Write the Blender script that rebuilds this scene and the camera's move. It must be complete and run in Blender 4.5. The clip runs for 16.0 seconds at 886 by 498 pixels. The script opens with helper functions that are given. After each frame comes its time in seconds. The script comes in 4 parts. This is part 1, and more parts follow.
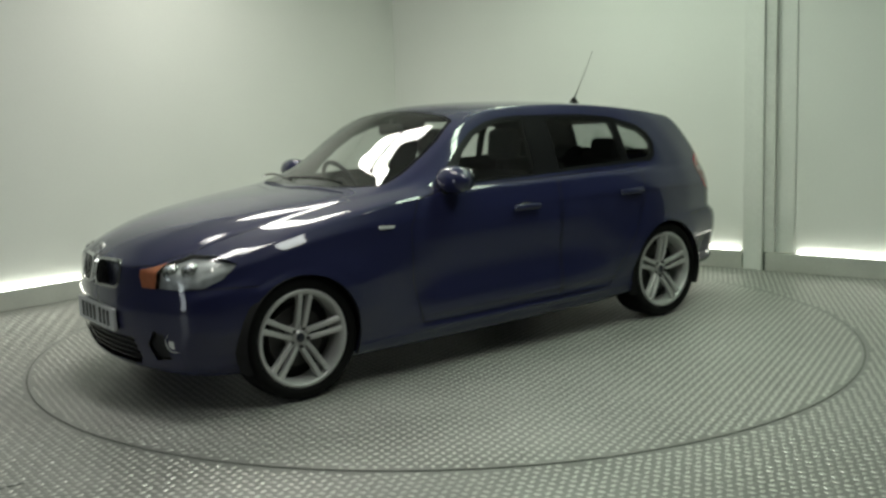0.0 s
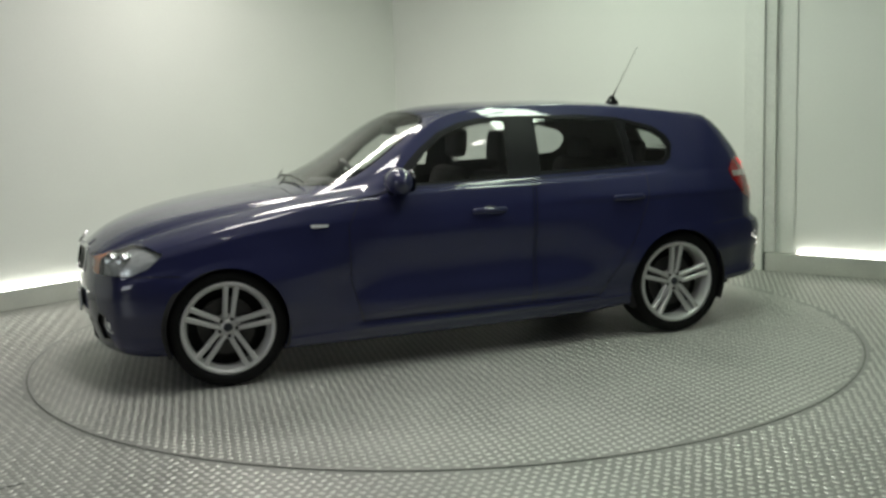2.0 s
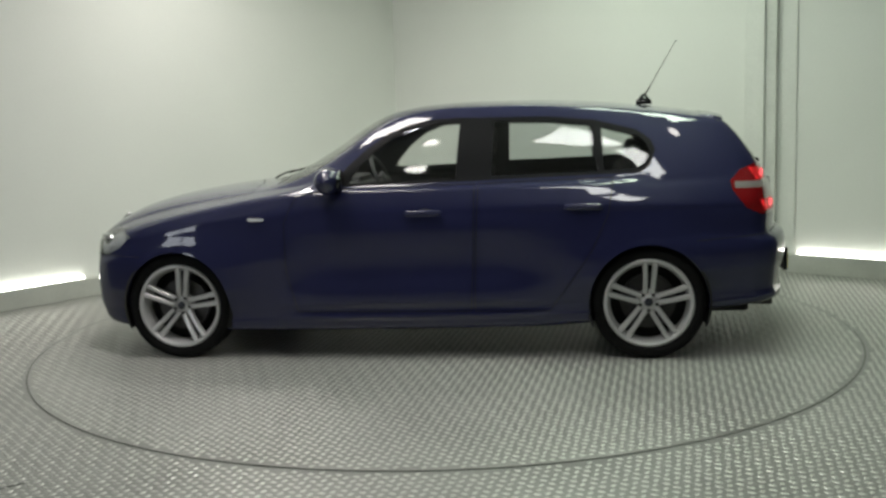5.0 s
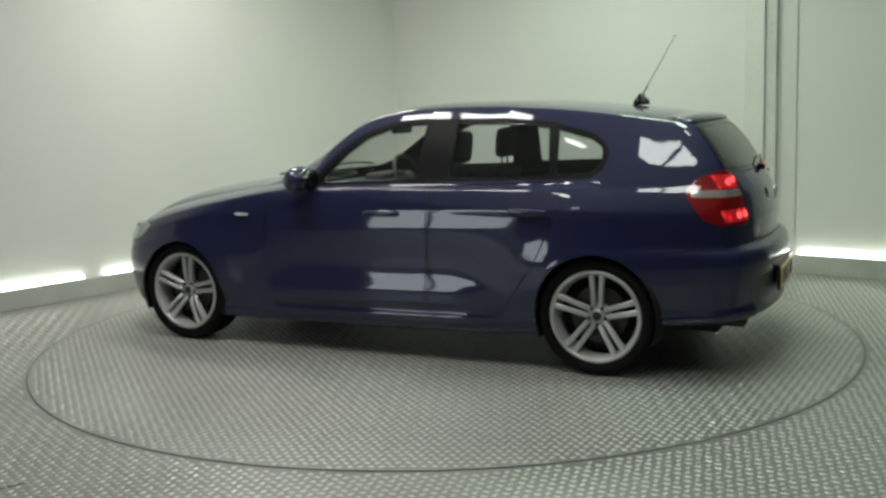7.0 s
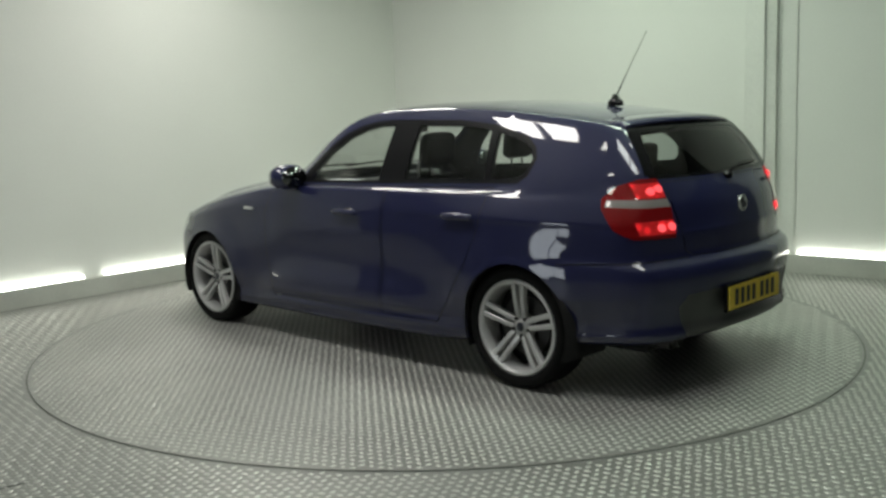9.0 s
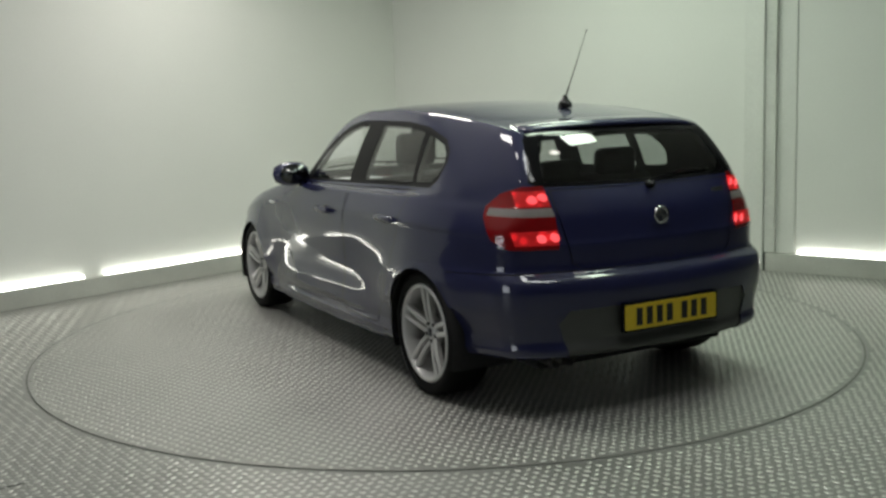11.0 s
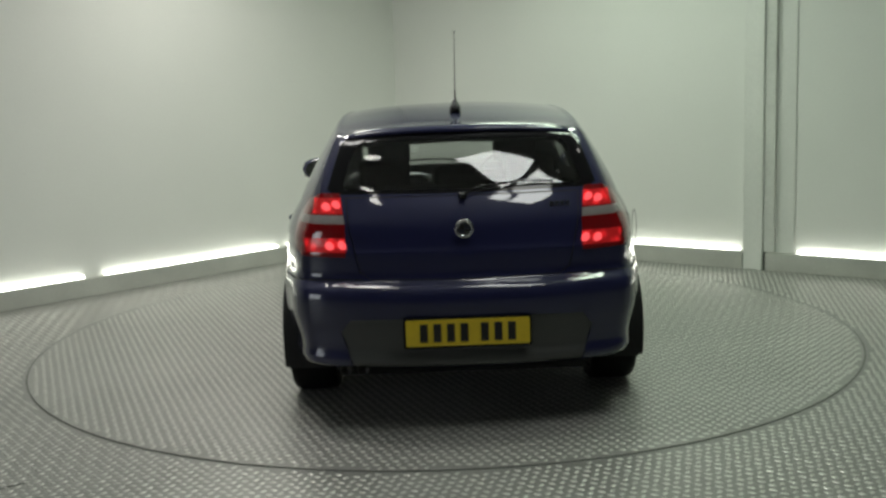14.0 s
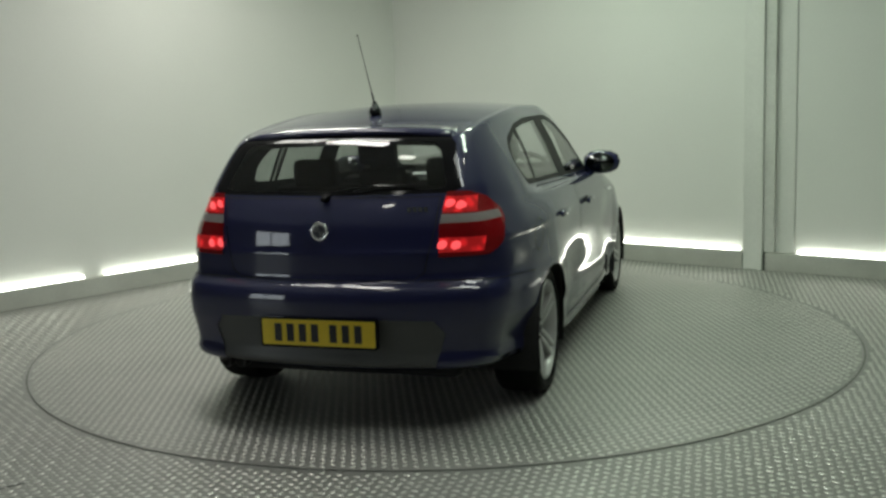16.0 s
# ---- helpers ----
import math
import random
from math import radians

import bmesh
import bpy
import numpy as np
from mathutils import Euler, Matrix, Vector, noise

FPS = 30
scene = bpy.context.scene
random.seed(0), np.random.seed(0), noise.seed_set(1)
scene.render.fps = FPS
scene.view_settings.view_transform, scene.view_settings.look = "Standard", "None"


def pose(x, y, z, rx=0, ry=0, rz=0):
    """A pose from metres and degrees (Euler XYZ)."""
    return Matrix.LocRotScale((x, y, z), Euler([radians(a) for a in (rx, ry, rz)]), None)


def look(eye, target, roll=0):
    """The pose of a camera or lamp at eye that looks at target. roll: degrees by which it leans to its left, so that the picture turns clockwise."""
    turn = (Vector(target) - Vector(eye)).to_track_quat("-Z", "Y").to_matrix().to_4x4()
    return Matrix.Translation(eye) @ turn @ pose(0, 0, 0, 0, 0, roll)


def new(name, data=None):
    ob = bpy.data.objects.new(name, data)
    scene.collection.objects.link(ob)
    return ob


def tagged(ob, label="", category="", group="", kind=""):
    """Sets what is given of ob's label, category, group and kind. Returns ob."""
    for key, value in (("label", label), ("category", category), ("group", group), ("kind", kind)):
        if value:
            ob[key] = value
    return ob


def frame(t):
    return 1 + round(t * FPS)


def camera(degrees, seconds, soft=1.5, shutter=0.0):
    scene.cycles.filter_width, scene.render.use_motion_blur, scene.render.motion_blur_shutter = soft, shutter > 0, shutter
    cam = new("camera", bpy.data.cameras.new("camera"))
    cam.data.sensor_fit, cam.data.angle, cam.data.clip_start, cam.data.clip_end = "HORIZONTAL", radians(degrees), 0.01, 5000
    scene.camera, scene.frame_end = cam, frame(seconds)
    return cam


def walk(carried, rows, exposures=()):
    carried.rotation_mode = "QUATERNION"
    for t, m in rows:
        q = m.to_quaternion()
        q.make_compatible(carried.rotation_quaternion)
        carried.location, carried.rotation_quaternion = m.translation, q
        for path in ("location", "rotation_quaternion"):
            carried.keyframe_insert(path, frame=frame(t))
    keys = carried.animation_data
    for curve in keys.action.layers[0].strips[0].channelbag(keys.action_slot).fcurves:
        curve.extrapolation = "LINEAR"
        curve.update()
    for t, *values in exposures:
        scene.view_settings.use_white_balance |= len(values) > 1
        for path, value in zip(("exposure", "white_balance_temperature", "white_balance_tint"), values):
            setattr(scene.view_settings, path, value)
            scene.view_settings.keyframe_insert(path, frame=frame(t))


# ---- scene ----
cam = camera(48.835, 16.0, soft=2.8)
EYE = look((0.0, -6.0896, 1.3982), (0.00102, -5.1000, 1.2543), -1.96)
walk(cam, [(0, EYE), (16, EYE)], [(0, -0.05, 6500, 7), (1.2, 0.11, 6500, 10), (4.0, 0.13, 6500, 14), (7.0, 0.03, 6450, 8.5), (9.0, 0.02, 6450, 9), (12.0, -0.11, 6500, 12.5), (16, -0.20, 6500, 7)])

# ---- light: indoor studio, no daylight ----
world = bpy.data.worlds.new("world")
world.use_nodes = True
world.node_tree.nodes["Background"].inputs[0].default_value = (0.6, 0.65, 0.62, 1)
world.node_tree.nodes["Background"].inputs[1].default_value = 0.02
scene.world = world


def ceiling_lamp(x, y, z, sx, sy, watts, colour):
    data = bpy.data.lights.new("ceiling_lamp", "AREA")
    data.shape, data.size, data.size_y, data.energy, data.color = "RECTANGLE", sx, sy, watts, colour
    ob = new("ceiling_lamp", data)
    ob.matrix_world = pose(x, y, z, 0, 0, LAMP_TURN)
    return ob


CEIL = 3.3
LAMP_TURN = -40.0   # the fittings lie along the right-hand wall
# place, watts, colour, half length and half width of each fitting
LAMPS = [(-1.25, 1.20, 34, (1.0, 0.965, 0.89), 0.70, 0.27), (0.90, 1.30, 26, (0.82, 1.0, 0.77), 0.70, 0.27), (-1.25, -1.15, 31, (1.0, 0.965, 0.92), 0.70, 0.27),
         (1.45, -0.95, 31, (0.78, 1.0, 0.77), 0.70, 0.27), (0.85, -2.80, 17, (0.95, 1.0, 0.96), 0.78, 0.30)]
for lx, ly, watts, colour, hx, hy in LAMPS:
    for side_x in (-hx / 2, hx / 2):
        a = radians(LAMP_TURN)
        ceiling_lamp(lx + side_x * math.cos(a), ly + side_x * math.sin(a), CEIL - 0.10, hx - 0.09, 2 * hy - 0.1, watts / 2, colour)


# ---- materials ----
def material(name, colour, rough=0.5, metal=0.0, grain=0.0, scale=40.0, bump=0.0, coat=0.0, emit=None, strength=0.0, stain=0.0, stain_scale=1.5, spec=0.5):
    m = bpy.data.materials.new(name)
    m.use_nodes = True
    t = m.node_tree
    b = t.nodes["Principled BSDF"]
    b.inputs["Base Color"].default_value = (*colour, 1)
    b.inputs["Roughness"].default_value = rough
    b.inputs["Metallic"].default_value = metal
    b.inputs["Specular IOR Level"].default_value = spec
    b.inputs["Coat Weight"].default_value = coat
    b.inputs["Coat Roughness"].default_value = 0.04
    if emit:
        b.inputs["Emission Color"].default_value = (*emit, 1)
        b.inputs["Emission Strength"].default_value = strength
    if grain or stain or bump:
        co = t.nodes.new("ShaderNodeTexCoord")
        fine = t.nodes.new("ShaderNodeTexNoise")
        fine.inputs["Scale"].default_value, fine.inputs["Detail"].default_value = scale, 4
        wide = t.nodes.new("ShaderNodeTexNoise")
        wide.inputs["Scale"].default_value, wide.inputs["Detail"].default_value = stain_scale, 5
        for n in (fine, wide):
            t.links.new(co.outputs["Object"], n.inputs["Vector"])
        last = None
        for n, amount in ((fine, grain), (wide, stain)):
            if not amount:
                continue
            ramp = t.nodes.new("ShaderNodeMapRange")
            ramp.inputs[1].default_value, ramp.inputs[2].default_value = 0.3, 0.7
            ramp.inputs[3].default_value, ramp.inputs[4].default_value = 1 - amount, 1 + amount
            t.links.new(n.outputs["Fac"], ramp.inputs[0])
            mul = t.nodes.new("ShaderNodeVectorMath")
            mul.operation = "SCALE"
            if last:
                t.links.new(last, mul.inputs[0])
            else:
                mul.inputs[0].default_value = colour
            t.links.new(ramp.outputs[0], mul.inputs["Scale"])
            last = mul.outputs[0]
        if last:
            t.links.new(last, b.inputs["Base Color"])
            rr = t.nodes.new("ShaderNodeMapRange")
            rr.inputs[3].default_value, rr.inputs[4].default_value = max(0.02, rough - 0.08), min(1, rough + 0.08)
            t.links.new(wide.outputs["Fac"], rr.inputs[0])
            t.links.new(rr.outputs[0], b.inputs["Roughness"])
        if bump:
            bp = t.nodes.new("ShaderNodeBump")
            bp.inputs["Strength"].default_value, bp.inputs["Distance"].default_value = bump, 0.002
            t.links.new(fine.outputs["Fac"], bp.inputs["Height"])
            t.links.new(bp.outputs["Normal"], b.inputs["Normal"])
    return m


def glass(name, tint, rough=0.0):
    m = bpy.data.materials.new(name)
    m.use_nodes = True
    t = m.node_tree
    out = t.nodes["Material Output"]
    t.nodes.remove(t.nodes["Principled BSDF"])
    clear = t.nodes.new("ShaderNodeBsdfTransparent")
    clear.inputs[0].default_value = (*tint, 1)
    shine = t.nodes.new("ShaderNodeBsdfGlossy")
    shine.inputs["Roughness"].default_value = rough + 0.015
    face = t.nodes.new("ShaderNodeLayerWeight")
    face.inputs[0].default_value = 0.5
    power = t.nodes.new("ShaderNodeMath")
    power.operation = "POWER"
    power.inputs[1].default_value = 3.5
    gloss = t.nodes.new("ShaderNodeMapRange")
    gloss.inputs[3].default_value, gloss.inputs[4].default_value = 0.07, 0.9
    mix = t.nodes.new("ShaderNodeMixShader")
    t.links.new(face.outputs["Facing"], power.inputs[0])
    t.links.new(power.outputs[0], gloss.inputs[0])
    t.links.new(gloss.outputs[0], mix.inputs[0])
    t.links.new(clear.outputs[0], mix.inputs[1])
    t.links.new(shine.outputs[0], mix.inputs[2])
    t.links.new(mix.outputs[0], out.inputs[0])
    return m


WALL = material("wall_paint", (0.70, 0.72, 0.68), 0.55, grain=0.015, scale=60, bump=0.05, stain=0.03, stain_scale=0.7)
# for the added out-of-view walls, dark in the paint's reflections
DARKWALL = material("standin_dark", (0.065, 0.068, 0.068), 0.8, grain=0.1, scale=30, stain=0.15)
CEILING = material("ceiling_tile", (0.80, 0.81, 0.78), 0.9, grain=0.06, scale=80, bump=0.2, stain=0.05)
PLINTH = material("plinth_paint", (0.46, 0.47, 0.43), 0.45, grain=0.05, scale=50, stain=0.10, stain_scale=3)
POST = material("post_paint", (0.68, 0.70, 0.66), 0.4, grain=0.03, scale=50, stain=0.05)
GAP = material("gap_dark", (0.085, 0.09, 0.085), 0.8, grain=0.1)
# post colour made darker: the recess's shade is in the base colour
RECESS_SHADE = material("recess_shade_tone", (0.60, 0.62, 0.58), 0.6, grain=0.05, stain=0.08)
DAYPANE = material("bright_pane", (0.8, 0.8, 0.8), 0.3, emit=(0.88, 0.95, 1.0), strength=3.6)
SPOT = material("spot_glow", (0.9, 0.9, 0.9), 0.4, emit=(1.0, 0.98, 0.9), strength=14)
TUBE = material("tube_glow", (0.9, 0.9, 0.85), 0.5, emit=(1.0, 0.99, 0.90), strength=7.5)
PANEL = material("panel_glow", (0.9, 0.9, 0.9), 0.5, emit=(1.0, 1.0, 0.94), strength=3)
HOUSING = material("white_housing", (0.75, 0.75, 0.73), 0.5, grain=0.03)
FLOOR = material("floor_steel", (0.265, 0.268, 0.249), 0.42, metal=0.35, grain=0.07, scale=25, bump=0.1, stain=0.14, stain_scale=1.3)
DISC = material("disc_steel", (0.275, 0.278, 0.258), 0.40, metal=0.35, grain=0.07, scale=25, bump=0.1, stain=0.14, stain_scale=1.6)
STUD = material("stud_steel", (0.56, 0.565, 0.53), 0.38, metal=0.48, grain=0.1, scale=60)


# ---- mesh helpers ----
def mesh_of(name, bm, mat, smooth=False):
    me = bpy.data.meshes.new(name)
    bm.to_mesh(me)
    bm.free()
    me.materials.append(mat)
    if smooth:
        for p in me.polygons:
            p.use_smooth = True
    return me


def part(name, bm, mat, parent=None, label="", smooth=False, at=None):
    ob = new(name, mesh_of(name, bm, mat, smooth))
    if parent:
        ob.parent = parent
    if at is not None:
        ob.matrix_basis = at
    return tagged(ob, label)


def box(bm, x0, x1, y0, y1, z0, z1, m=None, bevel=0.0):
    r = bmesh.ops.create_cube(bm, size=1)
    vs = r["verts"]
    for v in vs:
        v.co = Vector(((x0 + x1) / 2 + v.co.x * (x1 - x0), (y0 + y1) / 2 + v.co.y * (y1 - y0), (z0 + z1) / 2 + v.co.z * (z1 - z0)))
    if bevel:
        es = list({e for v in vs for e in v.link_edges})
        got = bmesh.ops.bevel(bm, geom=es, offset=bevel, segments=2, affect="EDGES", profile=0.5)
        vs = list({v for f in got["faces"] for v in f.verts} | {v for v in vs if v.is_valid})
    if m is not None:
        for v in vs:
            v.co = m @ v.co
    return vs


def lathe(bm, profile, steps=48, m=None, a0=0.0, a1=2 * math.pi, close=False):
    """Turn (radius, height) pairs round the y axis: height along y."""
    full = abs(a1 - a0 - 2 * math.pi) < 1e-6
    rings = []
    for i in range(steps if full else steps + 1):
        a = a0 + (a1 - a0) * i / steps
        rings.append([bm.verts.new((r * math.cos(a), h, r * math.sin(a))) for r, h in profile])
    n = len(profile)
    for i in range(steps):
        p, q = rings[i], rings[(i + 1) % len(rings)]
        for j in range(n if close else n - 1):
            k = (j + 1) % n
            vs = []
            for v in (p[j], q[j], q[k], p[k]):
                if v not in vs:
                    vs.append(v)
            bm.faces.new(vs)
    if m is not None:
        for r in rings:
            for v in r:
                v.co = m @ v.co
    return rings


def prism(bm, pts, h0, h1, m=None):
    """Extrude an outline of (x, y) points from z=h0 to z=h1."""
    lo = [bm.verts.new((x, y, h0)) for x, y in pts]
    hi = [bm.verts.new((x, y, h1)) for x, y in pts]
    n = len(pts)
    bm.faces.new(lo[::-1])
    bm.faces.new(hi)
    for i in range(n):
        bm.faces.new((lo[i], lo[(i + 1) % n], hi[(i + 1) % n], hi[i]))
    if m is not None:
        for v in lo + hi:
            v.co = m @ v.co
    return lo + hi


# ---- the room ----
CORNER = Vector((-0.42, 4.12, 0))
LEFT_DIR = Vector((-math.cos(radians(46.9)), -math.sin(radians(46.9)), 0))
RIGHT_DIR = Vector((math.cos(radians(38.8)), -math.sin(radians(38.8)), 0))
LEFT_END, RIGHT_END, BACK_END = CORNER + LEFT_DIR * 9.6, CORNER + RIGHT_DIR * 9.6, Vector((0.2, -10.5, 0))


def along(a, b):
    """A frame with x from a to b along the floor line, y into the room's outside, z up."""
    d = (b - a).normalized()
    n = Vector((0, 0, 1)).cross(d)
    m = Matrix((d, n, Vector((0, 0, 1)))).transposed().to_4x4()
    m.translation = a
    return m


def wall(name, a, b, mat, label):
    bm = bmesh.new()
    box(bm, -0.1, (b - a).length + 0.1, 0.0, 0.15, -0.05, CEIL + 0.05)
    return tagged(part(name, bm, mat, at=along(a, b)), label, "wall", kind="structure")


# the lines below are the feet of the plinths; the walls stand a little behind them
wall_depth = 0.07
LM, RM = along(LEFT_END, CORNER), along(CORNER, RIGHT_END)
off_l, off_r = LM.to_3x3() @ Vector((0, wall_depth, 0)), RM.to_3x3() @ Vector((0, wall_depth, 0))
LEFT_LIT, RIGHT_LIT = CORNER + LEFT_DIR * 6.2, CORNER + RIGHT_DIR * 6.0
wall("wall_left", LEFT_LIT + off_l, CORNER + off_l, WALL, "smooth off-white studio wall lit from below")
wall("wall_right", CORNER + off_r, RIGHT_LIT + off_r, WALL, "smooth off-white studio wall lit from below")
# unseen dark walls added past the lit span so the car mirrors darkness
wall("standin_wall_left", LEFT_END + off_l, LEFT_LIT + LEFT_DIR * 0.204 + off_l, DARKWALL, "plain dark grey stand-in wall, out of view")
wall("standin_wall_right", RIGHT_LIT + RIGHT_DIR * 0.204 + off_r, RIGHT_END + off_r, DARKWALL, "plain dark grey stand-in wall, out of view")
wall("standin_wall_east", RIGHT_END, BACK_END, DARKWALL, "plain dark grey stand-in wall, out of view")
wall("standin_wall_west", BACK_END, LEFT_END, DARKWALL, "plain dark grey stand-in wall, out of view")
bm = bmesh.new()
box(bm, -9, 9, -12, 6, CEIL, CEIL + 0.1)
tagged(part("ceiling", bm, CEILING), "plain pale grey studio ceiling", "ceiling", kind="structure")


def plinth(name, m, x0, x1, label):
    bm = bmesh.new()
    box(bm, x0, x1, 0.0, wall_depth - 0.002, 0.0, 0.145, bevel=0.004)
    return tagged(part(name, bm, PLINTH, at=m), label, "plinth", kind="structure")


def light_tube(m, x0, x1):
    """A fluorescent batten that lies on the plinth against the wall."""
    e = new("light_batten")
    e.matrix_basis = m @ Matrix.Translation((x0, 0, 0.145))
    tagged(e, "glowing white fluorescent batten on the wall plinth", "light", group="battens along the plinth")
    bm = bmesh.new()
    box(bm, 0.02, x1 - x0 - 0.02, 0.012, wall_depth - 0.004, 0.0005, 0.004)
    part("tray", bm, HOUSING, e)
    bm = bmesh.new()
    lathe(bm, [(0.0, 0.03), (0.011, 0.032), (0.011, x1 - x0 - 0.032), (0.0, x1 - x0 - 0.03)], 12,
          Matrix.Translation((0, wall_depth * 0.55, 0.0155)) @ pose(0, 0, 0, 0, 0, -90))
    part("tube", bm, TUBE, e, "glowing white tube", smooth=True)
    return e


# battens on the left wall, with a gap between two of them in view
plinth("plinth_left", LM, 3.36, 9.57, "low grey-green plinth at the wall foot")
for x0, x1 in ((4.75, 6.11), (6.23, 8.03), (8.09, 9.54)):
    light_tube(LM, x0, x1)
plinth("plinth_right", RM, 0.03, 3.69, "low grey-green plinth at the wall foot")
plinth("plinth_far_right", RM, 3.882, 6.05, "low grey-green plinth at the wall foot")
for x0, x1 in ((0.10, 1.86), (1.90, 3.685), (4.10, 5.98)):
    light_tube(RM, x0, x1)


def wall_post(name, x0, x1, y0, z0, mat, label):
    bm = bmesh.new()
    box(bm, x0, x1, y0, wall_depth - 0.003, z0, CEIL - 0.004, bevel=0.004)
    return tagged(part(name, bm, mat, at=RM), label, "post", kind="structure")


wall_post("wall_post", 3.692, 3.806, 0.012, 0.0, POST, "off-white upright post between wall panels")
wall_post("trim", 3.808, 3.858, -0.006, 0.0, POST, "off-white post edge strip")
# shallow strip whose darker colour carries the shade of the recess
wall_post("wall_recess", 3.8585, 3.946, 0.016, 0.15, RECESS_SHADE, "upright recess beside the post, shade put into its colour")
wall_post("wall_post_far", 3.946, 4.095, 0.057, 0.147, POST, "off-white upright panel edge")
bm = bmesh.new()
box(bm, 3.860, 3.880, 0.02, wall_depth - 0.003, 0.0, 0.149)
tagged(part("plinth_gap", bm, GAP, at=RM), "dark slot between two plinths", "gap", kind="structure")


def ceiling_fitting(x, y, hx, hy):
    e = new("ceiling_light")
    e.matrix_basis = pose(x, y, CEIL, 0, 0, LAMP_TURN)
    tagged(e, "long white fluorescent ceiling light with two panels, lit", "light", group="ceiling lights")
    bm = bmesh.new()
    ix, iy = hx - 0.035, hy - 0.035
    for x0, x1, y0, y1 in ((-hx, hx, -hy, -iy), (-hx, hx, iy, hy), (-hx, -ix, -iy + 0.001, iy - 0.001), (ix, hx, -iy + 0.001, iy - 0.001), (-0.035, 0.035, -iy + 0.001, iy - 0.001)):
        box(bm, x0, x1, y0, y1, -0.095, -0.001)
    part("frame", bm, HOUSING, e)
    for x0, x1 in ((-ix + 0.001, -0.036), (0.036, ix - 0.001)):
        bm = bmesh.new()
        box(bm, x0, x1, -iy + 0.002, iy - 0.002, -0.07, -0.045)
        part("diffuser", bm, PANEL, e, "glowing white diffuser")


for lx, ly, watts, colour, hx, hy in LAMPS:
    ceiling_fitting(lx, ly, hx, hy)
# small square spot fittings
def spot_fitting(x, y):
    spot = new("spot_light")
    spot.matrix_basis = pose(x, y, CEIL)
    tagged(spot, "small square white ceiling spot light, lit", "light", group="ceiling spot lights")
    bm = bmesh.new()
    box(bm, -0.17, 0.17, -0.17, 0.17, -0.05, -0.001, bevel=0.006)
    part("housing", bm, HOUSING, spot)
    bm = bmesh.new()
    lathe(bm, [(0.0, 0.0), (0.105, 0.0), (0.11, 0.006), (0.0, 0.008)], 20, pose(0, 0, -0.052, 90))
    part("lens", bm, SPOT, spot, "glowing white lens", smooth=True)


for lx, ly in ((-1.1, -3.2), (-0.75, -2.25), (1.75, -1.95)):
    spot_fitting(lx, ly)
# bright glazed doors in the wall behind the camera, seen mirrored in the car's doors
WM = along(BACK_END, LEFT_END)
glazed = new("door_1")
glazed.matrix_basis = WM @ pose(7.9, 0, 0.02)
tagged(glazed, "bright glazed double door in the dark wall", "door", kind="structure")
bm = bmesh.new()
for x0, x1, z0, z1 in ((-0.80, 0.80, 0, 0.455), (-0.80, 0.80, 1.95, 2.03), (-0.80, -0.72, 0.456, 1.949), (0.72, 0.80, 0.456, 1.949), (-0.03, 0.03, 0.456, 1.949)):
    box(bm, x0, x1, -0.05, -0.003, z0, z1)
part("door_frame", bm, HOUSING, glazed)
for x0, x1 in ((-0.719, -0.031), (0.031, 0.719)):
    for z0, z1 in ((0.46, 1.948),):
        bm = bmesh.new()
        box(bm, x0, x1, -0.02, -0.006, z0, z1)
        part("pane", bm, DAYPANE, glazed, "bright daylit pane")


# ---- the car: car space has x forward, y to its left, z up from the ground ----
PAINT = material("navy_metallic_paint", (0.0125, 0.0145, 0.055), 0.5, metal=0.0, grain=0.04, scale=700, coat=1.0, spec=0.15)
PAINT.node_tree.nodes["Principled BSDF"].inputs["Coat IOR"].default_value = 1.58
TRIM = material("black_gloss_trim", (0.006, 0.006, 0.007), 0.08, spec=0.25)
RUBBER = material("black_rubber", (0.006, 0.006, 0.006), 0.7, grain=0.2, scale=120, bump=0.1, stain=0.2, stain_scale=8, spec=0.12)
SATIN = material("satin_black_trim", (0.007, 0.007, 0.008), 0.45, grain=0.1, scale=150, spec=0.12)
SEAL = material("seam_rubber", (0.006, 0.006, 0.007), 0.7, grain=0.1)
LINER = material("arch_liner", (0.008, 0.008, 0.008), 0.9, grain=0.2)
FABRIC = material("charcoal_fabric", (0.018, 0.018, 0.019), 0.95, grain=0.2, scale=300, bump=0.2, stain=0.1)
PLASTIC = material("dark_grey_plastic", (0.030, 0.030, 0.031), 0.55, grain=0.1, scale=200, bump=0.1)
DIFFUSER = material("grey_bumper_insert", (0.064, 0.066, 0.064), 0.42, grain=0.06, scale=200, stain=0.1)
ALLOY = material("silver_alloy", (0.52, 0.52, 0.515), 0.32, metal=0.3, grain=0.03, scale=90, stain=0.05, stain_scale=6)
DISCBRAKE = material("brake_iron", (0.055, 0.053, 0.052), 0.45, metal=0.6, grain=0.1)
MIRROR = material("mirror_glass", (0.08, 0.085, 0.085), 0.08, metal=1.0)
CHROME = material("chrome", (0.75, 0.76, 0.77), 0.12, metal=1.0, grain=0.02)
REDLENS = material("red_lens", (0.22, 0.005, 0.007), 0.10, grain=0.06, scale=90, coat=1.0)
REDGLOW = material("lit_red_lens", (0.5, 0.02, 0.02), 0.15, emit=(1.0, 0.022, 0.028), strength=0.42, grain=0.05)
cells = REDGLOW.node_tree
cell = cells.nodes.new("ShaderNodeTexVoronoi")
cell.inputs["Scale"].default_value = 24
cell_co = cells.nodes.new("ShaderNodeTexCoord")
cell_map = cells.nodes.new("ShaderNodeMapRange")
cell_map.inputs[1].default_value, cell_map.inputs[2].default_value = 0.1, 0.6
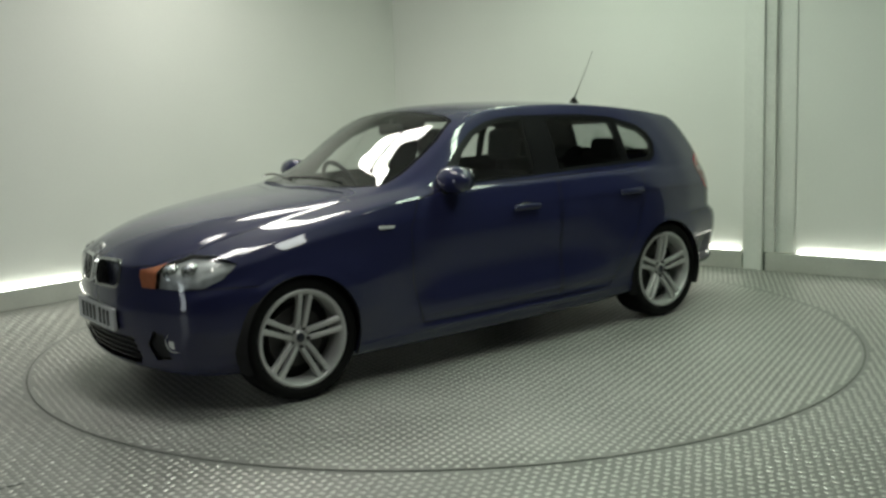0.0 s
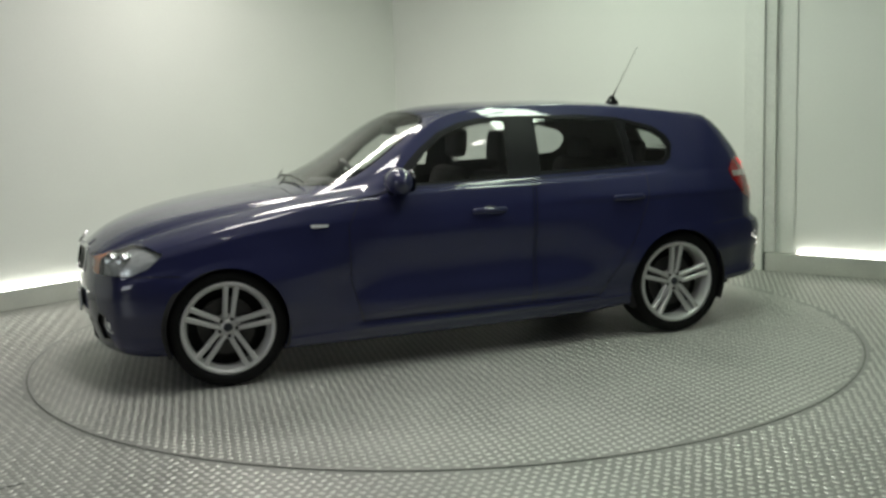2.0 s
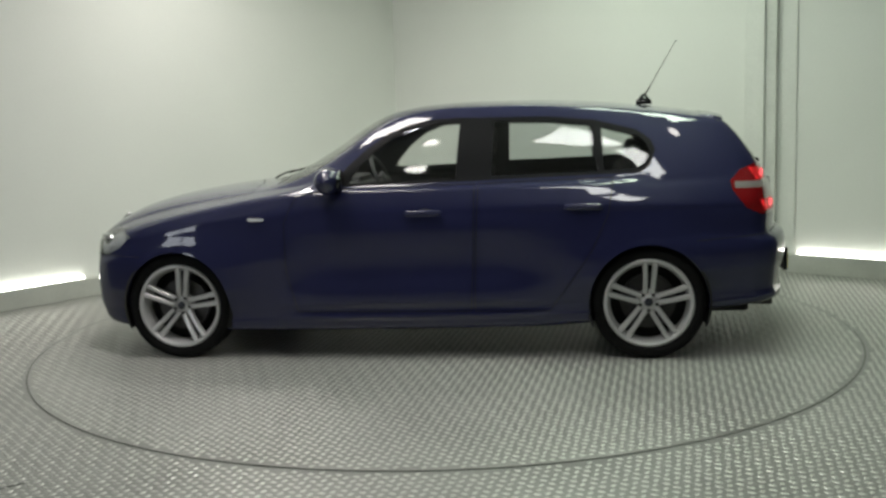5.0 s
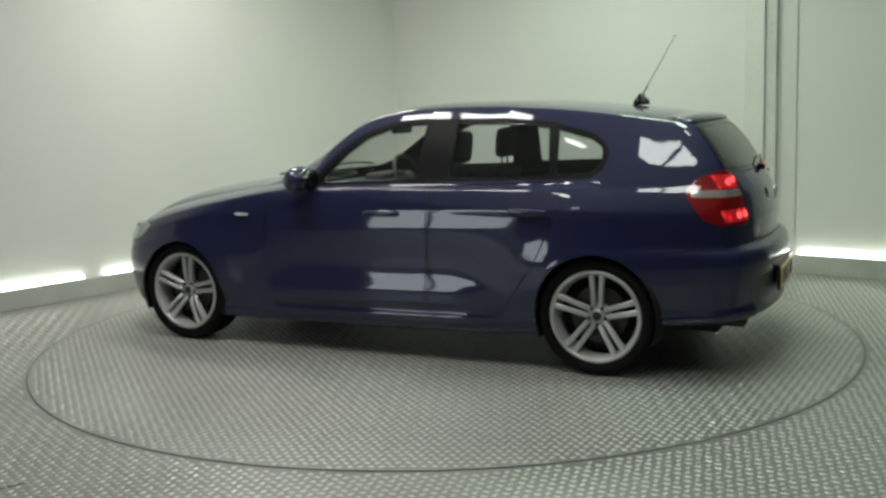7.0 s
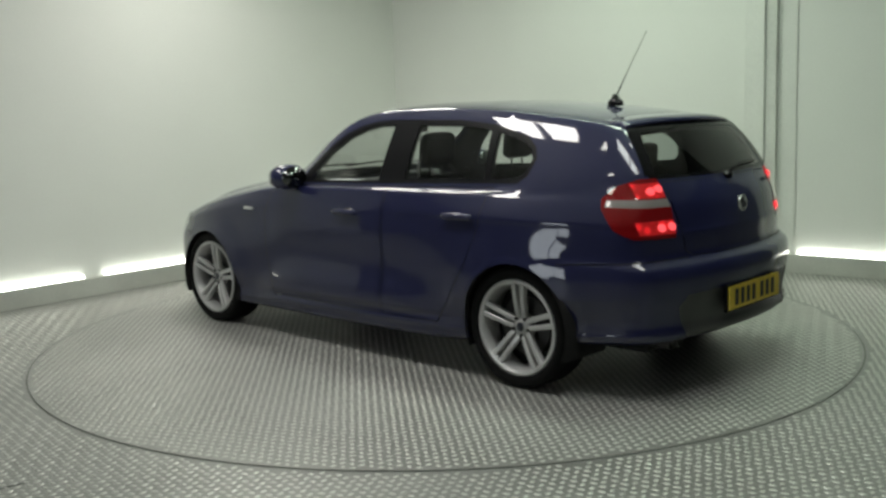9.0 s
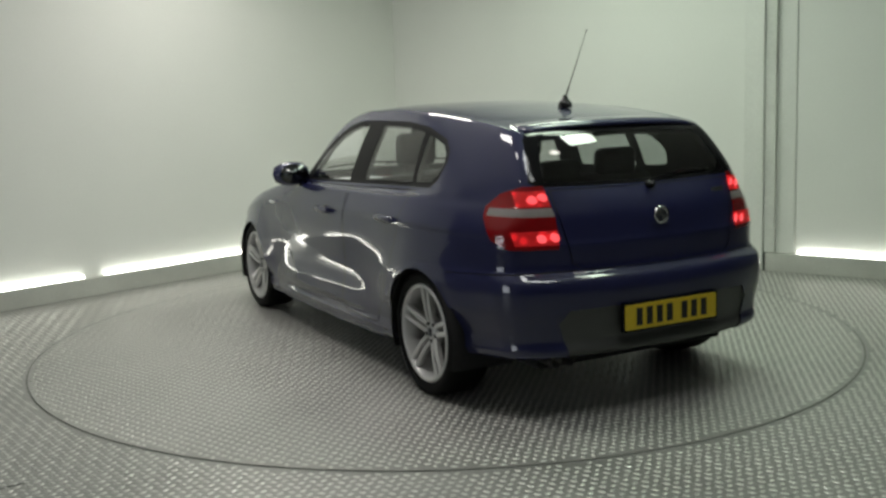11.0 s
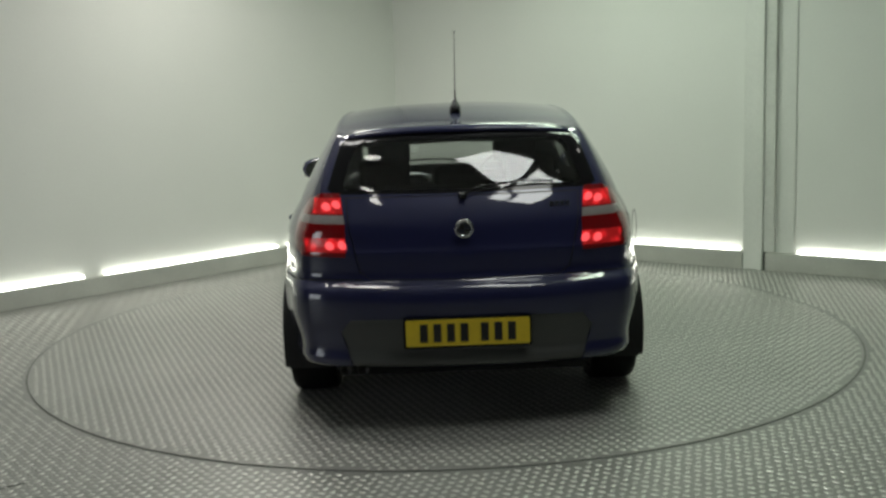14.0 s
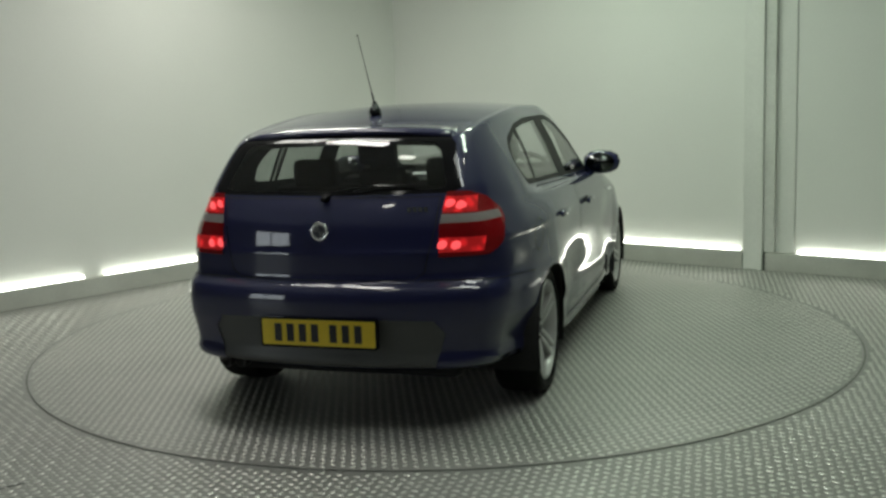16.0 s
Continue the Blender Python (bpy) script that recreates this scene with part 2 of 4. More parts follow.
cell_map.inputs[3].default_value, cell_map.inputs[4].default_value = 0.70, 0.13
cells.links.new(cell_co.outputs["Object"], cell.inputs["Vector"])
cells.links.new(cell.outputs["Distance"], cell_map.inputs[0])
cells.links.new(cell_map.outputs[0], cells.nodes["Principled BSDF"].inputs["Emission Strength"])
HOTRED = material("bulb_glow", (0.6, 0.05, 0.05), 0.2, emit=(1.0, 0.10, 0.11), strength=1.25)
CLEARLENS = material("smoked_clear_lens", (0.34, 0.31, 0.30), 0.12, metal=0.3, grain=0.05, coat=1.0)
AMBER = material("amber_lens", (0.40, 0.14, 0.07), 0.15, grain=0.06, coat=1.0)
REFLECTOR = material("lamp_reflector", (0.78, 0.79, 0.79), 0.25, metal=0.1, grain=0.08, scale=60)
BOWL = material("lamp_bowl", (0.46, 0.47, 0.48), 0.3, metal=0.2, grain=0.25, scale=25)
YELLOW = material("plate_yellow", (0.72, 0.53, 0.03), 0.35, grain=0.03, stain=0.05)
WHITEPLATE = material("plate_white", (0.60, 0.61, 0.62), 0.35, grain=0.03, stain=0.05)
INK = material("plate_ink", (0.012, 0.012, 0.012), 0.5)
BADGEBLUE = material("badge_blue", (0.018, 0.02, 0.03), 0.3)
PAPER = material("white_paper", (0.75, 0.76, 0.78), 0.6, grain=0.02)
GLASS = glass("car_glass", (0.93, 0.95, 0.94))
BACKGLASS = glass("back_glass", (0.58, 0.61, 0.60))
DARKGLASS = glass("tinted_glass", (0.78, 0.81, 0.80))


def spline(keys):
    """A monotone cubic through (x, value) keys, given with falling x."""
    ks = sorted(keys)
    xs, ys = np.array([k[0] for k in ks]), np.array([k[1] for k in ks])
    h, d = np.diff(xs), np.diff(ys) / np.diff(xs)
    m = np.zeros(len(xs))
    m[0], m[-1] = d[0], d[-1]
    for i in range(1, len(xs) - 1):
        if d[i - 1] * d[i] > 0:
            w1, w2 = 2 * h[i] + h[i - 1], h[i] + 2 * h[i - 1]
            m[i] = (w1 + w2) / (w1 / d[i - 1] + w2 / d[i])

    def value(x):
        x = min(max(x, xs[0]), xs[-1])
        i = min(int(np.searchsorted(xs, x, "right")) - 1, len(xs) - 2)
        s = (x - xs[i]) / h[i]
        return float(ys[i] * (1 + 2 * s) * (1 - s) ** 2 + m[i] * h[i] * s * (1 - s) ** 2 + ys[i + 1] * s * s * (3 - 2 * s) + m[i + 1] * h[i] * s * s * (s - 1))
    return value


# heights along the car's middle: bonnet, windscreen, roof
TOP = spline([(2.07, 0.715), (1.96, 0.785), (1.78, 0.855), (1.60, 0.900), (1.42, 0.930), (1.24, 0.953), (1.06, 0.970), (0.92, 0.985), (0.72, 1.065), (0.52, 1.175),
              (0.335, 1.288), (0.19, 1.358), (0.08, 1.385), (-0.06, 1.405), (-0.45, 1.420), (-0.85, 1.417), (-1.26, 1.400), (-1.6, 1.371), (-1.9, 1.338), (-2.13, 1.305)])
# pillar foot, roof rail
RAIL_Z = spline([(2.07, 0.700), (1.75, 0.806), (1.33, 0.888), (1.0, 0.936), (0.75, 0.967), (0.65, 0.985), (0.47, 1.065), (0.306, 1.180), (0.143, 1.283), (-0.02, 1.338),
                 (-0.3, 1.367), (-0.7, 1.371), (-1.2, 1.355), (-1.75, 1.314), (-2.13, 1.268)])
RAIL_Y = spline([(2.07, 0.50), (1.75, 0.58), (1.33, 0.62), (1.0, 0.655), (0.75, 0.675), (0.47, 0.680), (0.306, 0.655), (0.143, 0.612), (-0.02, 0.588), (-0.7, 0.578),
                 (-1.3, 0.590), (-1.75, 0.584), (-2.13, 0.560)])
BELT_Z = spline([(2.07, 0.675), (1.75, 0.765), (1.33, 0.850), (0.65, 0.935), (0, 0.952), (-1.1, 0.957), (-1.6, 0.965), (-2.13, 0.985)])
BELT_Y = spline([(2.07, 0.690), (1.75, 0.772), (1.33, 0.803), (0.65, 0.812), (0, 0.812), (-1, 0.806), (-1.75, 0.760), (-2.13, 0.660)])
CREASE_Z = spline([(2.07, 0.640), (1.75, 0.720), (1.33, 0.795), (0.65, 0.835), (0, 0.845), (-1, 0.855), (-2.13, 0.84)])
CREASE_Y = spline([(2.07, 0.735), (1.75, 0.806), (1.33, 0.840), (0.65, 0.844), (-0.5, 0.846), (-1.33, 0.856), (-1.75, 0.82), (-2.13, 0.725)])
FLANK_Y = spline([(2.07, 0.765), (1.75, 0.838), (1.33, 0.868), (0.6, 0.856), (-0.5, 0.858), (-1.33, 0.870), (-1.75, 0.835), (-2.13, 0.745)])
LOW_Y = spline([(2.07, 0.765), (1.75, 0.838), (1.33, 0.868), (0.7, 0.838), (-0.6, 0.842), (-1.33, 0.868), (-1.75, 0.832), (-2.13, 0.745)])
SILL_Y = spline([(2.07, 0.72), (1.6, 0.80), (0.7, 0.835), (-0.6, 0.838), (-1.6, 0.80), (-2.13, 0.72)])
SILL_Z = spline([(2.07, 0.21), (1.6, 0.20), (0.8, 0.215), (-0.8, 0.235), (-1.6, 0.28), (-2.13, 0.315)])
FLOOR_Z = spline([(2.07, 0.165), (1.6, 0.155), (0.8, 0.150), (-0.8, 0.165), (-1.6, 0.23), (-2.13, 0.275)])


# the doors' form from the sill to the shoulder: skirt, groove, lower swelling, hollow, upper swelling
DOOR_FORM = [(0.0, 0.846), (0.04, 0.858), (0.085, 0.851), (0.115, 0.852), (0.16, 0.865), (0.225, 0.8655), (0.285, 0.8625), (0.335, 0.8570), (0.385, 0.8515), (0.44, 0.8480), (0.50, 0.8465), (0.58, 0.8475),
             (0.70, 0.8535), (0.80, 0.857), (0.87, 0.855), (0.94, 0.850)]


def swell(x, y, z):
    """How far the flank stands out round the wheel openings."""
    out = 0.0
    for ax in (1.33, -1.33):
        r = math.hypot(x - ax, z - 0.312)
        for depth, r0, r1 in ((0.010, 0.350, 0.520), (0.003, 0.325, 0.350)):
            f = min(1.0, max(0.0, (r1 - r) / (r1 - r0)))
            out += depth * f * f * (3 - 2 * f)
    side = min(1.0, max(0.0, (y - 0.70) / 0.08))
    return out * side


def section(x):
    """Half the outline across the car, from under the floor to the middle of the top."""
    zt, zr, yr, zb, yb = TOP(x), RAIL_Z(x), RAIL_Y(x), BELT_Z(x), BELT_Y(x)
    rise = zr - zb
    door = max(0.0, min(1.0, (1.10 - abs(x + 0.05)) / 0.62))
    door = door * door * (3 - 2 * door)
    cab = min(1.0, max(0.0, rise / 0.12))
    sy, sz, cz, cy = SILL_Y(x), SILL_Z(x), CREASE_Z(x), CREASE_Y(x)
    plain_z = [sz, sz + 0.075, sz + 0.19, 0.575, 0.70 + (cz - 0.845) * 0.6, cz]
    plain_y = [sy, sy + 0.005, LOW_Y(x), FLANK_Y(x), FLANK_Y(x) * 0.45 + cy * 0.55, cy]
    pts = [(0.0, FLOOR_Z(x)), (0.45, FLOOR_Z(x)), (sy - 0.05, FLOOR_Z(x) + 0.005)]
    for f, out in DOOR_FORM:
        z = sz + f * (cz - sz)
        y = float(np.interp(z, plain_z, plain_y))
        pts.append((y + (out - y) * door, z))
    pts += [(cy, cz), (cy * 0.35 + yb * 0.65 + 0.004, cz * 0.35 + zb * 0.65), (yb, zb)]
    ledge = cab * min(1.0, max(0.0, (x + 1.60) / 0.40))   # the ledge under the windows dies out behind them
    lip = (yb - 0.046 * ledge - 0.022 * (cab - ledge) - (yb - yr) * 0.25 * (1 - cab), zb + 0.022 * ledge + 0.05 * (cab - ledge) + rise * 0.35 * (1 - cab))
    pts.append(lip)
    pts.append(((lip[0] + yr) / 2 + 0.012 * ledge + 0.005 * (cab - ledge), (lip[1] + zr) / 2))
    pts.append((yr, zr))
    up = zt - zr
    pts += [(yr * 0.93, zr + up * 0.27), (yr * 0.78, zr + up * 0.56), (yr * 0.52, zr + up * 0.82), (yr * 0.26, zr + up * 0.96), (0.0, zt)]
    return pts


def smooth_line(pts, n=4):
    """Points along a curve through pts."""
    out = []
    for i in range(len(pts) - 1):
        a, b, c, d = (Vector(pts[max(i - 1, 0)]), Vector(pts[i]), Vector(pts[i + 1]), Vector(pts[min(i + 2, len(pts) - 1)]))
        for k in range(n):
            s = k / n
            out.append(0.5 * (2 * b + (c - a) * s + (2 * a - 5 * b + 4 * c - d) * s * s + (3 * b - a - 3 * c + d) * s ** 3))
    out.append(Vector(pts[-1]))
    return out


# how far the nose and the tail reach at each height, and how they bow across the car
NOSE = spline([(0.14, 1.95), (0.22, 2.00), (0.35, 2.035), (0.47, 2.04), (0.58, 2.025), (0.68, 2.01), (0.76, 2.0), (0.85, 2.005)])
TAIL = spline([(0.2, 2.05), (0.27, 2.120), (0.315, 2.140), (0.335, 2.138), (0.36, 2.128), (0.43, 2.136), (0.50, 2.150), (0.58, 2.155), (0.632, 2.142), (0.648, 2.122), (0.662, 2.098), (0.69, 2.090), (0.78, 2.092), (0.80, 2.086), (0.90, 2.066), (0.96, 2.040), (1.02, 1.998), (1.12, 1.928), (1.185, 1.880), (1.25, 1.820), (1.31, 1.758), (1.45, 1.74)])


def nose_x(y, z):
    return NOSE(z) - 0.175 * (abs(y) / 0.72) ** 2.3


def tail_x(y, z):
    flat = 0.055 * min(1.0, max(0.0, (z - 0.96) / 0.10))   # the rear window is flatter than the lower tail
    return TAIL(z) - (0.15 - flat) * (abs(y) / 0.72) ** 2.5


def body_half():
    """The left half of the body skin as one closed bmesh."""
    bm = bmesh.new()
    us = [-1 + 0.0] + [-0.997, -0.99, -0.978, -0.962, -0.942] + list(np.linspace(-0.915, 0.915, 130)) + [0.942, 0.962, 0.978, 0.99, 0.997, 1.0]
    rows = []
    for u in us:
        base = 2.07 if u > 0 else 2.13
        e = (1 - abs(u)) * base
        r = 0.13 if u > 0 else 0.10
        tuck = 1 - math.sqrt(max(0.0, 1 - max(0.0, 1 - e / r) ** 2))
        row = []
        for p in smooth_line(section(u * base)):
            y, z = p
            mid = 0.45 if u > 0 else 0.75
            y2 = y * (1 - tuck * 0.085)
            z2 = mid + (z - mid) * (1 - tuck * (0.10 if u > 0 else 0.05))
            x = u * (nose_x(y2, z2) if u > 0 else tail_x(y2, z2))
            row.append(bm.verts.new((x, y2 + swell(x, y2, z2), z2)))
        rows.append(row)
    n = len(rows[0])
    for a, b in zip(rows[:-1], rows[1:]):
        for j in range(n - 1):
            bm.faces.new((a[j], a[j + 1], b[j + 1], b[j]))
    for row, reach, sign, mid in ((rows[0], tail_x, -1, 0.75), (rows[-1], nose_x, 1, 0.45)):
        steps = 36
        ring = row
        for k in range(1, steps):
            f = 1 - k / steps
            nxt = []
            for v in row:
                y, z = v.co.y * f, mid + (v.co.z - mid) * f
                nxt.append(bm.verts.new((sign * reach(y, z), y, z)))
            for j in range(n - 1):
                q = (ring[j], ring[j + 1], nxt[j + 1], nxt[j])
                bm.faces.new(q if sign < 0 else q[::-1])
            ring = nxt
        c = bm.verts.new((sign * reach(0, mid), 0, mid))
        for j in range(n - 1):
            q = (ring[j], ring[j + 1], c)
            bm.faces.new(q if sign < 0 else q[::-1])
    bmesh.ops.remove_doubles(bm, verts=bm.verts, dist=0.0004)
    bmesh.ops.recalc_face_normals(bm, faces=bm.faces)
    ok = sum(f.normal.y * f.calc_area() for f in bm.faces if f.calc_center_median().y > 0.5)
    if ok < 0:
        bmesh.ops.reverse_faces(bm, faces=bm.faces)
    return bm


skin = body_half()
REGION = skin.faces.layers.int.new("region")


def outline(points, axes):
    """Half-spaces (place, outward normal) of a convex outline drawn in two axes."""
    a, b = ("xyz".index(c) for c in axes)
    area = sum(p[0] * q[1] - q[0] * p[1] for p, q in zip(points, points[1:] + points[:1]))
    out = []
    for p, q in zip(points, points[1:] + points[:1]):
        co, no = Vector((0, 0, 0)), Vector((0, 0, 0))
        co[a], co[b] = p
        dx, dy = q[0] - p[0], q[1] - p[1]
        no[a], no[b] = (dy, -dx) if area > 0 else (-dy, dx)
        out.append((co, no.normalized()))
    return out


def cut(start, planes, number, grow=0.0):
    """Split the skin along the planes and mark what lies inside them all."""
    faces = [f for f in skin.faces if start(f)]
    for co, no in planes:
        geom = list({e for f in faces for e in f.edges}) + list({v for f in faces for v in f.verts}) + faces
        got = bmesh.ops.bisect_plane(skin, geom=geom, dist=0.00005, plane_co=co + no * grow, plane_no=no)
        faces = [f for f in got["geom"] if isinstance(f, bmesh.types.BMFace)]
        faces = [f for f in faces if f.is_valid and (f.calc_center_median() - co - no * grow).dot(no) < 0]
    for f in faces:
        f[REGION] = number
    return faces


def among(*numbers):
    return lambda f: f[REGION] in numbers


def side(f):
    return f[REGION] == 0 and f.calc_center_median().y > 0.42 and abs(f.normal.y) > 0.25


def wheel_round(x, r):
    return [(x + r * math.cos(a), 0.312 + r * math.sin(a)) for a in np.linspace(0, 2 * math.pi, 41)[:-1]]


(ARCH, DLO, FRONT_GLASS, REAR_GLASS, QUARTER_GLASS, FRONT_DOOR, REAR_DOOR, GAPS, SCREEN, BONNET, BACK_GLASS, TAILGATE, TAIL_LAMP, HEAD_LAMP, INSERT,
 INTAKE, SIDE_INTAKE, LAMP_AMBER, LAMP_TOP, LAMP_LOW, LAMP_CLEAR, FRIT, BACK_FRIT, SEAM) = range(1, 25)
low_side = lambda f: f[REGION] == 0 and f.calc_center_median().y > 0.30 and f.calc_center_median().z < 0.75
for ax, ar in ((1.33, 0.311), (-1.33, 0.318)):
    cut(low_side, outline(wheel_round(ax, ar), "xz"), ARCH)
# side windows
cut(side, outline([(0.41, 0.968), (0.0, 0.976), (-1.29, 1.008), (-1.345, 1.045), (-1.375, 1.13), (-1.35, 1.185), (-1.28, 1.237), (-1.05, 1.297), (-0.80, 1.322), (-0.3, 1.330),
                   (-0.16, 1.324), (-0.03, 1.302), (0.10, 1.253), (0.22, 1.172), (0.33, 1.075)], "xz"), DLO)
cut(among(DLO), outline([(0.325, 0.986), (-0.285, 1.000), (-0.308, 1.306), (-0.17, 1.302), (-0.05, 1.280), (0.075, 1.234), (0.185, 1.155), (0.275, 1.06)], "xz"), FRONT_GLASS)
cut(among(DLO), outline([(-0.500, 1.305), (-0.80, 1.298), (-1.035, 1.272), (-1.062, 1.024), (-0.487, 1.012)], "xz"), REAR_GLASS)
cut(among(DLO), outline([(-1.087, 1.262), (-1.27, 1.212), (-1.325, 1.172), (-1.348, 1.125), (-1.325, 1.068), (-1.276, 1.036), (-1.10, 1.028)], "xz"), QUARTER_GLASS)
# doors below the windows, each with a rubber gap round it
for number, line in ((FRONT_DOOR, [(0.62, 0.27), (0.68, 0.5), (0.68, 0.78), (0.61, 0.925), (0.42, 0.960), (-0.40, 0.972), (-0.388, 0.6), (-0.37, 0.27)]),
                     (REAR_DOOR, [(-0.378, 0.27), (-0.396, 0.6), (-0.408, 0.972), (-1.15, 0.99), (-1.12, 0.80), (-1.03, 0.60), (-0.93, 0.45), (-0.80, 0.27)])):
    cut(side, outline(line, "xz"), GAPS)
    cut(among(GAPS), outline(line, "xz"), number, grow=-0.0055)
# windscreen and bonnet
upper = lambda f: f[REGION] == 0 and f.normal.z > 0.15 and f.calc_center_median().z > 0.66
screen = [(0.885, -0.1), (0.87, 0.3), (0.80, 0.50), (0.71, 0.615), (0.30, 0.592), (0.145, 0.535), (0.125, 0.45), (0.125, -0.1)]
cut(upper, outline(screen, "xy"), FRIT)
cut(among(FRIT), outline(screen, "xy"), SCREEN, grow=-0.02)
lid = [(0.945, -0.1), (0.93, 0.35), (0.86, 0.56), (0.90, 0.655), (1.35, 0.635), (1.75, 0.575), (1.92, 0.48), (2.03, 0.25), (2.045, 0.1), (2.045, -0.1)]
cut(upper, outline(lid, "xy"), GAPS)
cut(lambda f: f[REGION] == GAPS and f.normal.z > 0.15 and f.calc_center_median().x > 0.7 and f.calc_center_median().y < 0.68, outline(lid, "xy"), BONNET, grow=-0.005)
# tail
back = lambda f: f[REGION] == 0 and f.calc_center_median().x < -1.55
cut(back, outline([(-1.765, 0.950), (-1.775, 0.905), (-1.85, 0.805), (-1.93, 0.768), (-2.3, 0.755), (-2.3, 1.035), (-1.90, 1.035), (-1.82, 1.005)], "xz") + outline([(0.512, 1.1), (0.512, 0.9), (0.480, 0.70), (1.0, 0.70), (1.0, 1.1)], "yz"), TAIL_LAMP)
cut(among(TAIL_LAMP), outline([(-1.79, 0.912), (-2.3, 0.895), (-2.3, 0.935), (-1.79, 0.945)], "xz"), LAMP_CLEAR)
cut(among(TAIL_LAMP), outline([(-1.835, 1.014), (-1.87, 0.950), (-2.3, 0.945), (-2.3, 1.02)], "xz") + outline([(0.522, 1.1), (0.522, 0.9), (0.66, 0.9), (0.64, 1.1)], "yz"), LAMP_TOP)
cut(among(TAIL_LAMP), outline([(-1.925, 0.845), (-1.95, 0.785), (-2.3, 0.778), (-2.3, 0.848)], "xz"), LAMP_LOW)
rearward = lambda f: f[REGION] == 0 and f.normal.x < -0.2 and f.calc_center_median().x < -1.7
cut(rearward, outline([(-0.1, 1.022), (0.555, 1.030), (0.590, 1.052), (0.535, 1.235), (0.495, 1.276), (0.42, 1.286), (-0.1, 1.290)], "yz"), BACK_FRIT)
cut(among(BACK_FRIT), outline([(-0.1, 1.040), (0.50, 1.046), (0.525, 1.062), (0.475, 1.215), (0.44, 1.245), (-0.1, 1.262)], "yz"), BACK_GLASS)
cut(rearward, outline([(-0.1, 0.662), (0.41, 0.668), (0.455, 0.70), (0.500, 0.90), (0.509, 1.018), (-0.1, 1.018)], "yz"), GAPS)
cut(lambda f: f[REGION] == GAPS and f.calc_center_median().x < -1.9, outline([(-0.1, 0.662), (0.41, 0.668), (0.455, 0.70), (0.500, 0.90), (0.509, 1.018), (-0.1, 1.018)], "yz"), TAILGATE, grow=-0.005)
cut(rearward, outline([(-0.1, 0.20), (0.47, 0.20), (0.50, 0.30), (0.545, 0.44), (0.50, 0.500), (0.30, 0.508), (-0.1, 0.508)], "yz"), INSERT)
# seams between the bumpers and the wings
cut(lambda f: f[REGION] == 0 and f.calc_center_median().x < -1.5 and f.calc_center_median().y > 0.44, outline([(-1.58, 0.640), (-1.58, 0.646), (-2.3, 0.684), (-2.3, 0.678)], "xz"), SEAM)
cut(lambda f: f[REGION] == 0 and f.calc_center_median().x > 1.5 and f.calc_center_median().y > 0.44, outline([(1.55, 0.592), (1.55, 0.598), (1.86, 0.606), (1.86, 0.600)], "xz"), SEAM)
# nose
front = lambda f: f[REGION] == 0 and f.calc_center_median().x > 1.5
forward = lambda f: f[REGION] == 0 and f.normal.x > 0.2 and f.calc_center_median().x > 1.6
cut(front, outline([(1.625, 0.705), (1.70, 0.742), (1.80, 0.746), (1.90, 0.715), (1.98, 0.672), (2.2, 0.598), (1.80, 0.598), (1.70, 0.640)], "xz") + outline([(0.435, 0.80), (0.425, 0.65), (0.475, 0.55), (1.0, 0.55), (1.0, 0.8)], "yz"), HEAD_LAMP)
cut(among(HEAD_LAMP), outline([(0.2, 0.5), (0.535, 0.5), (0.545, 0.9), (0.2, 0.9)], "yz"), LAMP_AMBER)
cut(forward, outline([(-0.1, 0.205), (0.36, 0.215), (0.40, 0.26), (0.37, 0.352), (-0.1, 0.345)], "yz"), INTAKE)
cut(forward, outline([(0.50, 0.25), (0.60, 0.265), (0.585, 0.385), (0.52, 0.395), (0.475, 0.33)], "yz"), SIDE_INTAKE)

skin.normal_update()


def extract(numbers, sides="LR", shift=0.0, keep=None):
    """A bmesh of the marked faces of the left half, the right half or both."""
    out = bmesh.new()
    normals = []
    for s in sides:
        sign = 1 if s == "L" else -1
        seen = {}
        for f in skin.faces:
            if f[REGION] in numbers and (keep is None or keep(f)):
                vs = []
                for v in f.verts:
                    if v not in seen:
                        no = v.normal.copy()
                        if v.co.y < 0.001:
                            no.y = 0
                            no.normalize()
                        co = v.co + no * shift
                        seen[v] = out.verts.new((co.x, co.y * sign, co.z))
                        normals.append((no.x, no.y * sign, no.z))
                    vs.append(seen[v])
                out.faces.new(vs if sign > 0 else vs[::-1])
    return out, normals


def panel(name, numbers, mat, parent, sides="LR", label="", shift=0.0, keep=None, thick=0.0):
    bm, normals = extract(numbers, sides, shift, keep)
    if not bm.faces:
        bm.free()
        return None
    me = mesh_of(name, bm, mat, True)
    me.normals_split_custom_set_from_vertices(normals)
    ob = new(name, me)
    ob.parent = parent
    if thick:
        so = ob.modifiers.new("thickness", "SOLIDIFY")
        so.thickness, so.offset = thick, -1
    return tagged(ob, label)


car = new("hatchback_car")
tagged(car, "dark navy metallic five-door hatchback on the turntable, tail lamps lit", "car")
panel("body", (0,), PAINT, car, label="glossy dark navy metallic bodywork")
panel("side_gap", (GAPS,), SEAL, car, "L", "thin black door gaps", -0.006, lambda f: f.calc_center_median().y > 0.69 and f.calc_center_median().x < 0.7)
panel("side_gap", (GAPS,), SEAL, car, "R", "thin black door gaps", -0.006, lambda f: f.calc_center_median().y > 0.69 and f.calc_center_median().x < 0.7)
for s in "LR":
    panel("bumper_seam", (SEAM,), SEAL, car, s, "thin black seam round the rear bumper", -0.004, lambda f: f.calc_center_median().x < 0)
    panel("bumper_seam", (SEAM,), SEAL, car, s, "thin black seam round the front bumper", -0.004, lambda f: f.calc_center_median().x > 0)
